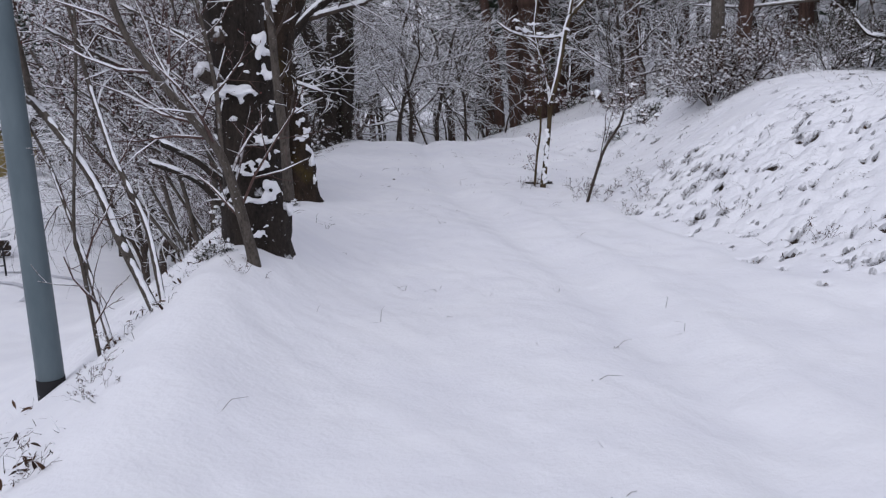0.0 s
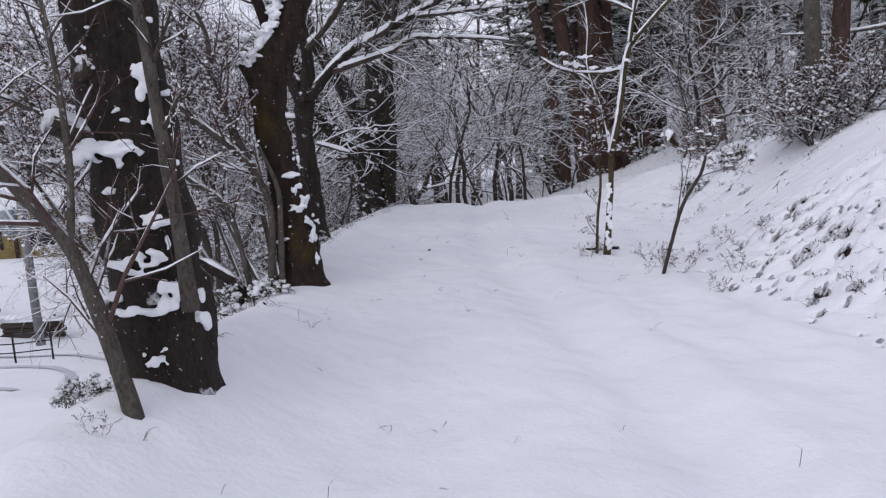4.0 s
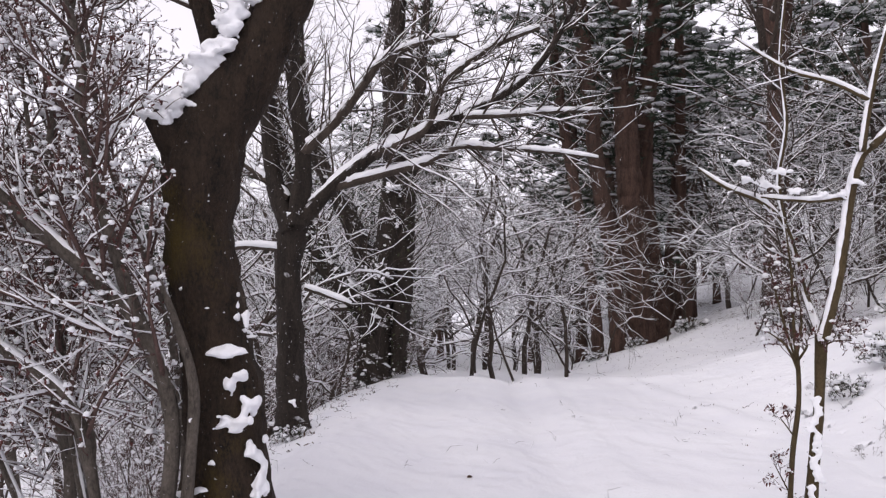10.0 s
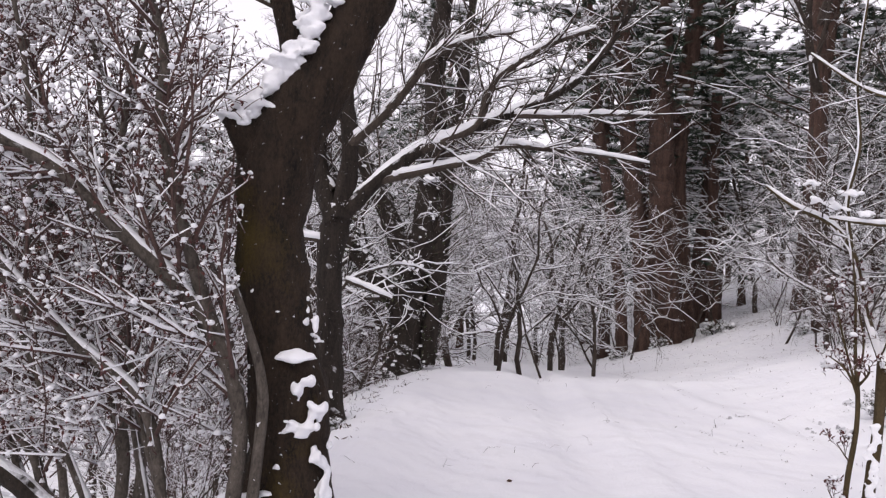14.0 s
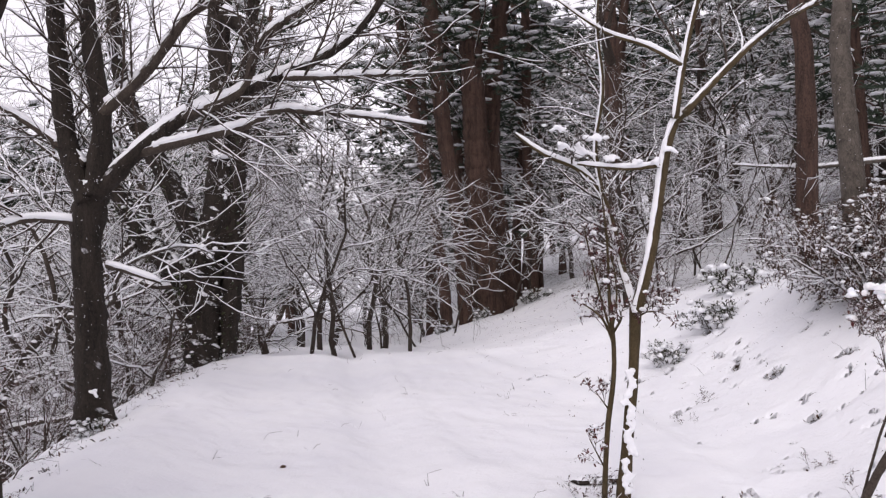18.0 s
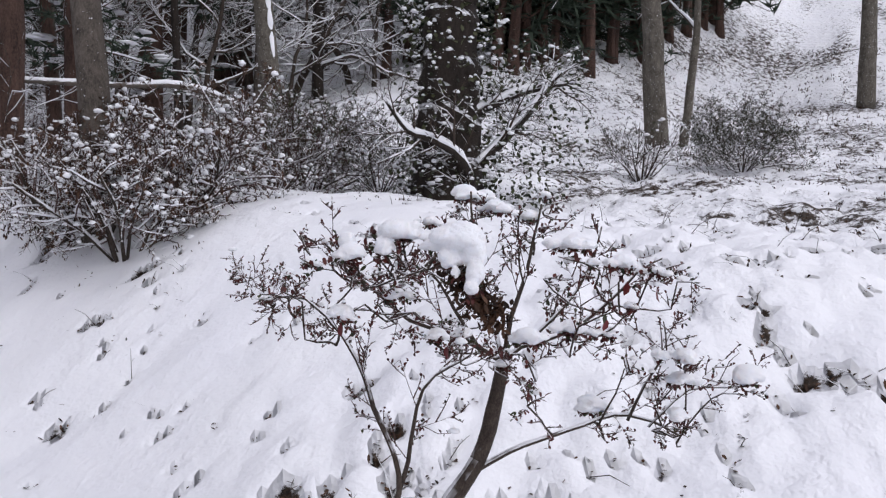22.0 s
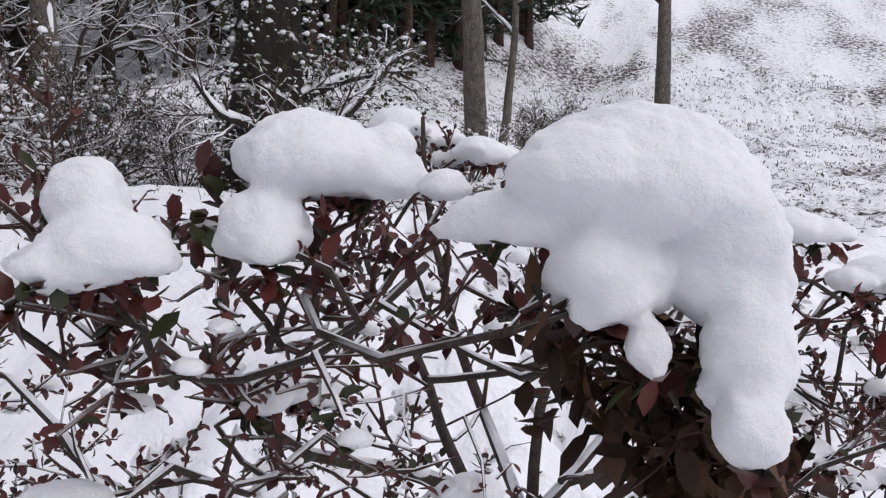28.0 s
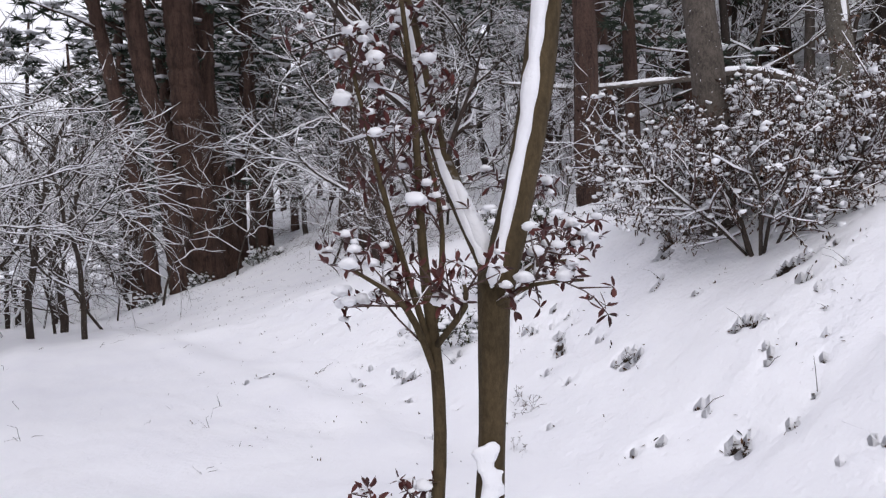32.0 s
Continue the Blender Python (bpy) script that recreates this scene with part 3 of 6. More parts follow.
def shrub(seed, name, label, h, spread, stems=7, kids=(5, 4, 3), twig=None, snow_n=40, leaf_n=0, leaf_mat=None, snow_r=0.03, top=3, r=0.012, deep=0.012):
    """A many-stemmed shrub with snow clumps and, where asked, small leaves at the twig ends."""
    rng = np.random.RandomState(seed)
    ob = new(name)
    tagged(ob, label, "shrub")
    out = []
    for k in range(stems):
        a = 6.283 * (k + rng.random()) / stems
        tilt = spread / h * (0.3 + 0.8 * rng.random())
        grow(rng, (0.08 * math.cos(a), 0.08 * math.sin(a), -0.06), (tilt * math.cos(a), tilt * math.sin(a), 1), h * (0.75 + 0.4 * rng.random()), r * (0.7 + 0.6 * rng.random()), 1, top + 1, out, 0.24, 0.03, (0,) + tuple(kids) + (2,), (0, 40, 45, 50, 50), (0, 0.6, 0.55, 0.5, 0.5), 0.3, 0.4)
    b1, b2, bs, bl = Builder(), Builder(), Builder(), Builder()
    tips = []
    for lvl, pts, rad in out:
        (b1 if lvl <= 1 else b2).tube(pts, rad, 5 if lvl <= 1 else 3)
        if lvl <= 3 and rad[0] > 0.004:
            snow_on(bs, pts, rad, rng, deep)
        if lvl >= 2:
            tips.append((pts[-1], unit(pts[-1] - pts[-2])))
    part("frame", b1, M_LIMB, ob, "dark woody stems from one base", kind="stuff")
    part("twig_mass", b2, twig or M_TWIG_RED, ob, kind="stuff")
    for j in rng.permutation(len(tips))[:snow_n]:
        s = snow_r * (0.35 + 1.3 * rng.random() ** 2)
        bs.blob(tips[j][0], (s, s * (0.7 + 0.6 * rng.random()), s * 0.75), rng, 0, 4, 5, 2.0, 0.28)
    if leaf_n:
        for j in rng.permutation(len(tips))[:leaf_n]:
            for q in range(5):
                bl.leaf(tips[j][0] - tips[j][1] * 0.02 * q, tips[j][1] * 0.5 + rng.standard_normal(3) * 0.7, 0.035 + 0.02 * rng.random(), 0.014, rng)
        part("foliage", bl, leaf_mat or M_LEAF_DARK, ob, kind="stuff")
    if bs.n:
        part("snow_cover", bs, M_SNOW, ob, "white clumps of snow on the twigs", kind="stuff")
    return ob


def put(ob, x, y, rz=0.0, s=1.0, dz=0.0):
    ob.matrix_basis = Matrix.Translation((x, y, gz(x, y) + dz)) @ Matrix.Rotation(rz, 4, 'Z') @ Matrix.Scale(s, 4)
    return ob


def put_copy(ob, x, y, rz=0.0, s=1.0, dz=0.0):
    c = copy_thing(ob, Matrix.Identity(4))
    c.matrix_basis = Matrix.Translation((x, y, gz(x, y) + dz)) @ Matrix.Rotation(rz, 4, 'Z') @ Matrix.Scale(s, 4)
    return c


KS = 1.035


def smooth_line(rows, step=0.07, scale=KS):
    """A rounded line through a few (x, y, z, radius) rows."""
    q = np.array(rows, float) * scale
    pts = [q[0]]
    for i in range(len(q) - 1):
        p0, p1, p2, p3 = q[max(i - 1, 0)], q[i], q[i + 1], q[min(i + 2, len(q) - 1)]
        m = max(2, int(np.linalg.norm((p2 - p1)[:3]) / step))
        for k in range(1, m + 1):
            t = k / m
            pts.append(0.5 * (2 * p1 + (p2 - p0) * t + (2 * p0 - 5 * p1 + 4 * p2 - p3) * t * t + (3 * p1 - p0 - 3 * p2 + p3) * t ** 3))
    pts = np.array(pts)
    return pts[:, :3], np.maximum(pts[:, 3], 0.002)


def side_twigs(rng, pts, rad, out, gap=0.22, length=0.7, lvl=2, top=4, kids=(0, 0, 5, 3), first=0.15, lift=0.03):
    """Grows side branches along a limb."""
    run = np.linalg.norm(np.diff(pts, axis=0), axis=1).sum()
    n = max(2, int(run / gap))
    for j in range(n):
        t = first + (1 - first) * (j + rng.random()) / n
        i = min(int(t * (len(pts) - 1)), len(pts) - 2)
        ax = unit(pts[i + 1] - pts[i])
        side = unit(cross3(ax, rng.standard_normal(3)) + UP * 0.15)
        d = ax * 0.7 + side * (0.6 + 0.5 * rng.random())
        grow(rng, pts[i], d, length * (0.5 + 0.8 * rng.random()) * (1.15 - 0.5 * t), min(rad[i] * 0.5, 0.014), lvl, top, out, 0.13, lift, tuple(kids) + (2, 2), (0, 0, 42, 45, 45), (0, 0, 0.55, 0.5, 0.5), 0.2, 0.35)


def melt(ob, size, rounds=4):
    """Runs overlapping snow pillows into one soft body."""
    m = ob.modifiers.new("merge", 'REMESH')
    m.mode = 'VOXEL'
    m.voxel_size = size
    m.use_smooth_shade = True
    s = ob.modifiers.new("soften", 'SMOOTH')
    s.factor = 0.5
    s.iterations = rounds
    return ob


def clump(b, c, size, rng, n=5, drop=0.5):
    """Snow stuck against bark: overlapping pillows."""
    c = np.asarray(c, float)
    for k in range(n * 3):
        o = rng.standard_normal(3) * np.array(size) * (0.62, 0.4, drop)
        w = 0.22 + 0.36 * rng.random()
        s = np.maximum(np.array(size) * w, 0.014)
        b.blob(c + o, s, rng, 0, 5, 9, 1.6, 0.15)


def made_tree(name, label, limbs, bark, rng, twigs=(), trunk_sides=14, lump=0.05, snow_deep=0.02, stuck=(), bump_at=(), twig_gap=0.22, twig_len=0.7, bark_limb=None, category="tree", at=(0, 0, 0), keep=None, flecks=0, top=4, kids=(0, 0, 5, 3), snow_limbs=True, first_name="trunk", twig_mat=None, buds=0, bud_mat=None, bud_size=0.022):
    """A particular tree: limbs are (x, y, z, radius) lines, the first of them the trunk."""
    ob = new(name)
    ob.location = at
    tagged(ob, label, category)
    bs, bt, bc, bb, out = Builder(), Builder(), Builder(), Builder(), []
    for k, rows in enumerate(limbs):
        pts, rad = smooth_line(rows)
        pts = pts - np.array(at)
        b = Builder()
        if k == 0:
            rad = rad * (1 + 0.2 * np.exp(-np.arange(len(rad)) * 0.25))
        b.tube(pts, rad * (1 + 0.05 * np.sin(np.arange(len(rad)) * 0.9 + k)), trunk_sides if rad[0] > 0.06 else 8, 0, 1.0, 0.0, lump if rad[0] > 0.06 else 0.02, rng)
        part(first_name if k == 0 else "limb", b, bark if rad[0] > 0.07 or not bark_limb else bark_limb, ob)
        if k and snow_limbs:
            snow_on(bs, pts, rad, rng, snow_deep, gaps=0.012)
        if k in twigs:
            side_twigs(rng, pts, rad, out, twig_gap, twig_len, top=top, kids=kids)
    for lvl, pts, rad in out:
        if keep and not keep(pts):
            continue
        bt.tube(pts, rad, 4 if lvl <= 2 else 3)
        if rad[0] > 0.005:
            snow_on(bs, pts, rad, rng, 0.009)
        if buds and lvl >= 3:
            for q in range(buds):
                p = pts[-1] if q < 2 else pts[rng.randint(len(pts))]
                bb.leaf(p, rng.standard_normal(3), bud_size * (0.6 + 0.8 * rng.random()), bud_size * 0.5, rng)
        if rng.random() < flecks:
            s = 0.007 + 0.013 * rng.random() ** 2
            bs.blob(pts[rng.randint(1, len(pts))] + UP * s * 0.3, (s, s * 1.2, s * 0.9), rng, 0, 4, 6, 2.0, 0.3)
    if bt.n:
        part("twig_mass", bt, twig_mat or M_TWIG, ob, kind="stuff")
    if bb.n:
        part("foliage", bb, bud_mat or M_LEAF_RED, ob, "withered reddish leaf buds on the twigs", kind="stuff")
    for c, size, n in stuck:
        clump(bc, np.array(c) * KS, size, rng, n)
    if bs.n:
        part("snow_cover", bs, M_SNOW, ob, "white snow lying along the branches", kind="stuff")
    if bc.n:
        melt(part("snow_clump", bc, M_SNOW, ob, "white snow lodged on the bark", kind="stuff"), 0.011)
    return ob


# ---- trees along the lower edge of the path ----
rng1 = np.random.RandomState(101)
T1 = [[(-1.48, 6.02, 0.1, 0.29), (-1.47, 6.0, 0.45, 0.26), (-1.46, 6.0, 0.85, 0.245), (-1.48, 5.98, 1.41, 0.24), (-1.51, 5.97, 1.94, 0.222), (-1.52, 5.97, 2.4, 0.212), (-1.55, 5.99, 3.2, 0.20), (-1.6, 6.0, 4.6, 0.17), (-1.7, 6.1, 7.0, 0.1)],
      [(-1.55, 5.95, 2.6, 0.09), (-2.0, 5.8, 3.2, 0.07), (-2.6, 5.7, 3.7, 0.05), (-3.4, 5.5, 4.1, 0.025)],
      [(-1.45, 6.0, 2.9, 0.09), (-1.2, 6.6, 3.5, 0.07), (-0.9, 7.4, 4.2, 0.05), (-0.5, 8.4, 4.8, 0.025)],
      [(-1.5, 6.0, 3.4, 0.08), (-1.1, 5.6, 4.1, 0.06), (-0.4, 5.2, 4.8, 0.03)],
      [(-1.6, 5.83, 1.66, 0.06), (-1.66, 5.68, 1.72, 0.055), (-1.7, 5.6, 1.76, 0.05)],
      [(-1.57, 5.84, 1.98, 0.06), (-1.6, 5.75, 2.0, 0.055)]]
st1 = []
for (x, y, z), sz, n in [((-1.56, 5.75, 1.62), (0.14, 0.08, 0.05), 8), ((-1.68, 5.72, 1.57), (0.07, 0.06, 0.04), 4), ((-1.60, 5.78, 2.02), (0.06, 0.06, 0.035), 3),
                         ((-1.30, 5.80, 1.93), (0.05, 0.06, 0.1), 4), ((-1.27, 5.80, 1.75), (0.05, 0.05, 0.08), 4), ((-1.30, 5.78, 1.25), (0.07, 0.05, 0.05), 4), ((-1.52, 5.73, 1.05), (0.12, 0.04, 0.03), 4),
                         ((-1.45, 5.72, 0.82), (0.14, 0.05, 0.035), 5), ((-1.28, 5.77, 0.86), (0.06, 0.05, 0.1), 4), ((-1.62, 5.76, 0.87), (0.06, 0.05, 0.05), 3), ((-1.36, 5.72, 0.57), (0.05, 0.04, 0.06), 3),
                         ((-1.70, 5.80, 1.28), (0.05, 0.05, 0.03), 2), ((-1.52, 5.74, 1.42), (0.04, 0.03, 0.04), 2), ((-1.62, 5.8, 0.42), (0.12, 0.08, 0.05), 4), ((-1.2, 5.9, 0.7), (0.05, 0.06, 0.12), 3), ((-1.34, 5.76, 1.1), (0.06, 0.04, 0.04), 2)]:
    st1.append(((x, y, z), sz, n))
for k in range(34):
    a, z = rng1.uniform(-2.6, 0.3), rng1.uniform(0.25, 2.6)
    st1.append(((-1.47 + 0.245 * math.cos(a), 5.99 + 0.245 * math.sin(a), z), (0.012 + 0.035 * rng1.random() ** 2, 0.02, 0.012 + 0.02 * rng1.random()), 2))
made_tree("large_tree", "massive dark-barked tree with snow lodged on its trunk", T1, M_BARK_DARK, rng1, (1, 2, 3), 22, 0.035, twig_gap=0.14, twig_len=0.9, stuck=st1, bark_limb=M_LIMB)

T2 = [[(-1.86, 10.08, -0.1, 0.28), (-1.87, 10.08, 0.15, 0.24), (-1.89, 10.08, 0.57, 0.215), (-1.90, 10.07, 0.95, 0.195), (-1.95, 10.07, 1.28, 0.172), (-2.03, 10.05, 1.73, 0.166), (-2.03, 10.05, 2.15, 0.186), (-1.96, 10.06, 2.42, 0.19), (-1.80, 10.09, 2.70, 0.155), (-1.68, 10.11, 2.96, 0.135), (-1.56, 10.13, 3.26, 0.12), (-1.38, 10.2, 4.2, 0.1), (-1.25, 10.4, 6.0, 0.06)],
      [(-1.93, 10.06, 2.62, 0.07), (-2.0, 10.04, 2.85, 0.06), (-2.1, 10.0, 3.2, 0.05), (-2.3, 9.9, 4.0, 0.04), (-2.7, 9.7, 5.0, 0.02)],
      [(-2.1, 10.0, 2.25, 0.11), (-2.18, 9.95, 2.36, 0.085), (-2.24, 9.92, 2.42, 0.05)],
      [(-1.5, 10.15, 3.4, 0.06), (-0.95, 10.3, 3.9, 0.045), (-0.25, 10.6, 4.4, 0.022)],
      [(-1.6, 10.15, 3.2, 0.06), (-1.72, 10.8, 3.8, 0.045), (-1.82, 11.6, 4.3, 0.022)]]
# a drift of snow up the shoulder of the trunk, then clots down its side
st2 = [((-2.17 + 0.27 * q, 9.905 + 0.02 * q, 2.40 + 0.36 * q), (0.085 - 0.02 * q, 0.07, 0.045), 5) for q in np.linspace(0, 1, 9)]
st2 += [((-1.88 + 0.12 * q, 9.95 + 0.03 * q, 2.84 + 0.34 * q), (0.075, 0.07, 0.06), 5) for q in np.linspace(0, 1, 6)]
st2 += [((-1.86, 9.90, 1.27), (0.08, 0.05, 0.05), 5), ((-1.80, 9.92, 1.13), (0.05, 0.06, 0.06), 4), ((-1.74, 9.93, 1.0), (0.045, 0.07, 0.07), 5), ((-1.79, 9.9, 0.93), (0.08, 0.06, 0.04), 5), ((-1.70, 9.95, 0.8), (0.04, 0.07, 0.08), 4), ((-1.68, 9.97, 0.6), (0.035, 0.07, 0.1), 4),
       ((-2.02, 9.87, 0.62), (0.07, 0.05, 0.035), 4), ((-1.79, 9.97, 1.45), (0.03, 0.05, 0.07), 3), ((-1.66, 9.98, 0.38), (0.03, 0.06, 0.08), 3)]
rt2 = np.random.RandomState(77)
for k in range(20):
    h, w = rt2.uniform(0.5, 2.4), rt2.uniform(-2.9, 0.2)
    mx, mr = np.interp(h, [0.15, 0.95, 1.73, 2.15, 2.45], [-1.87, -1.90, -2.03, -2.03, -1.95]), np.interp(h, [0.15, 0.95, 1.73, 2.4], [0.24, 0.195, 0.168, 0.19])
    st2.append(((mx + mr * math.cos(w), 10.07 + mr * math.sin(w), h), (0.008 + 0.022 * rt2.random() ** 2, 0.012, 0.008 + 0.008 * rt2.random()), 1))
made_tree("leaning_tree", "crooked dark tree with moss and clinging snow", T2, M_BARK_MOSS, np.random.RandomState(102), (1, 3, 4), 20, 0.04, twig_gap=0.1, twig_len=1.1, stuck=st2, bark_limb=M_LIMB)

T3 = [[(-2.93, 14.92, -0.07, 0.179), (-2.97, 14.93, 1.03, 0.151), (-3.01, 14.93, 1.78, 0.146), (-2.94, 14.92, 2.28, 0.175)],
      [(-2.96, 14.84, 2.18, 0.116), (-3.16, 14.86, 2.77, 0.098), (-3.26, 14.87, 3.65, 0.087), (-3.30, 14.87, 4.53, 0.076), (-3.33, 14.87, 5.12, 0.059)],
      [(-2.90, 14.84, 2.24, 0.130), (-2.82, 14.83, 2.94, 0.098), (-2.91, 14.84, 3.64, 0.087), (-2.97, 14.84, 4.23, 0.076), (-2.90, 14.84, 4.88, 0.064)],
      [(-2.90, 14.84, 2.24, 0.130), (-2.47, 14.80, 2.67, 0.098), (-2.00, 14.77, 3.03, 0.093), (-1.60, 14.74, 3.20, 0.075), (-1.25, 14.71, 3.35, 0.070), (-0.67, 14.67, 3.60, 0.058), (-0.32, 14.64, 3.83, 0.052), (-0.08, 14.62, 4.12, 0.044), (0.13, 14.61, 4.47, 0.035), (0.28, 14.60, 4.83, 0.026)],
      [(-2.00, 14.74, 3.02, 0.075), (-1.42, 14.70, 3.29, 0.064), (-1.30, 14.69, 3.67, 0.058), (-1.07, 14.67, 3.93, 0.049), (-0.66, 14.64, 4.18, 0.041), (-0.19, 14.60, 4.35, 0.026)],
      [(-2.46, 14.79, 2.67, 0.075), (-1.83, 14.74, 2.82, 0.058), (-1.36, 14.71, 2.94, 0.052), (-1.08, 14.68, 3.09, 0.046), (-0.67, 14.65, 3.06, 0.038), (-0.10, 14.61, 3.01, 0.026), (0.42, 14.57, 2.93, 0.014)],
      [(-1.01, 14.65, 3.41, 0.046), (-0.55, 14.62, 3.41, 0.038), (-0.09, 14.58, 3.43, 0.029), (0.43, 14.54, 3.43, 0.017)],
      [(-2.83, 14.80, 3.05, 0.087), (-2.46, 14.78, 3.39, 0.075), (-2.17, 14.75, 3.74, 0.070), (-1.93, 14.74, 4.06, 0.058), (-1.53, 14.70, 4.23, 0.046), (-1.06, 14.67, 4.31, 0.026)],
      [(-2.98, 14.83, 2.56, 0.064), (-3.38, 14.86, 2.86, 0.052), (-3.79, 14.89, 3.12, 0.038), (-4.37, 14.94, 3.37, 0.023)],
      [(-3.05, 14.86, 1.98, 0.052), (-3.56, 14.90, 2.01, 0.043), (-4.02, 14.93, 1.88, 0.029), (-4.48, 14.97, 1.80, 0.017)],
      [(-2.79, 14.85, 1.55, 0.040), (-2.53, 14.83, 1.47, 0.035), (-2.25, 14.81, 1.37, 0.023)]]
T3 = T3[:3] + [[(x, y, z, r * 0.74) for x, y, z, r in rows] for rows in T3[3:]]
made_tree("arching_tree", "forked dark tree with long arching limbs under snow", T3, M_BARK_DARK, np.random.RandomState(103), (1, 2, 3, 4, 5, 6, 7, 8, 9), 14, 0.05, 0.06, bark_limb=M_LIMB, twig_gap=0.12, twig_len=1.0,
          stuck=[((-2.85, 14.77, 0.0), (0.1, 0.06, 0.06), 4), ((-2.9, 14.76, 0.3), (0.05, 0.04, 0.05), 3), ((-2.93, 14.76, 2.38), (0.1, 0.08, 0.05), 4)])

T4 = [[(-2.78, 19.34, -0.21, 0.295), (-2.78, 19.34, 0.68, 0.278), (-2.74, 19.33, 1.58, 0.315), (-2.55, 19.32, 2.12, 0.270), (-2.48, 19.32, 3.20, 0.208), (-2.47, 19.31, 4.29, 0.181), (-2.53, 19.32, 5.30, 0.173), (-2.44, 19.31, 6.13, 0.137), (-2.25, 19.30, 7.79, 0.092)],
      [(-2.45, 19.11, 5.33, 0.152), (-2.19, 19.09, 5.28, 0.116), (-2.04, 19.08, 5.05, 0.098), (-1.98, 19.08, 4.83, 0.080)],
      [(-2.86, 19.30, 1.05, 0.201), (-3.35, 19.34, 1.59, 0.179), (-3.80, 19.37, 2.13, 0.162), (-4.11, 19.39, 2.77, 0.135), (-4.42, 19.42, 3.86, 0.090), (-4.60, 19.43, 5.23, 0.041)],
      [(-2.77, 19.27, 1.58, 0.188), (-3.25, 19.31, 2.75, 0.162), (-3.70, 19.34, 3.57, 0.135), (-4.01, 19.37, 4.39, 0.117), (-4.15, 19.38, 5.40, 0.100), (-4.19, 19.38, 7.05, 0.055)],
      [(-2.39, 19.30, 0.14, 0.134), (-2.29, 19.29, 1.75, 0.162), (-2.23, 19.28, 3.11, 0.135), (-2.09, 19.27, 4.28, 0.100), (-1.99, 19.27, 5.56, 0.082), (-1.89, 19.26, 6.85, 0.046)],
      [(-2.95, 19.30, 1.23, 0.054), (-3.53, 19.34, 1.19, 0.045), (-4.07, 19.38, 1.42, 0.031), (-4.29, 19.40, 1.53, 0.018)]]
ivy = made_tree("ivy_clad_tree", "many-stemmed dark tree clad in ivy and snow", T4, M_BARK_DARK, np.random.RandomState(104), (0, 2, 3, 4, 5), 16, 0.06, 0.03, bark_limb=M_LIMB, twig_gap=0.22, twig_len=1.4,
                stuck=[((-2.68, 19.05, 1.72), (0.12, 0.1, 0.12), 8), ((-2.45, 19.08, 3.2), (0.12, 0.1, 0.07), 5), ((-2.4, 19.1, 2.6), (0.06, 0.05, 0.06), 3), ((-2.75, 19.1, 0.9), (0.06, 0.05, 0.07), 3)])


def ivy_leaves(ob, limbs, n, rng, size=0.05, spread=0.07, snow_share=0.3):
    b, bs = Builder(), Builder()
    for rows in limbs:
        pts, rad = smooth_line(rows)
        for k in range(n):
            i = rng.randint(len(pts))
            d = unit(rng.standard_normal(3) * (1, 1, 0.25))
            p = pts[i] + d * (rad[i] + spread * rng.random())
            b.leaf(p, d * 0.6 + rng.standard_normal(3) * 0.5 + (0, 0, -0.2), size * (0.7 + 0.6 * rng.random()), size * 0.7, rng)
            if rng.random() < snow_share:
                s = size * (0.14 + 0.42 * rng.random() ** 2)
                bs.blob(p + d * 0.01 + UP * 0.012, (s, s * (0.7 + 0.6 * rng.random()), s * 0.75), rng, 0, 4, 6, 1.8, 0.3)
    part("foliage", b, M_LEAF_DARK, ob, "small dark evergreen ivy leaves", kind="stuff")
    part("snow_cover", bs, M_SNOW, ob, "flecks of snow on the ivy", kind="stuff")


ivy_leaves(ivy, [T4[0][:6], T4[2], T4[3], T4[4]], 420, np.random.RandomState(7), 0.07, 0.12)

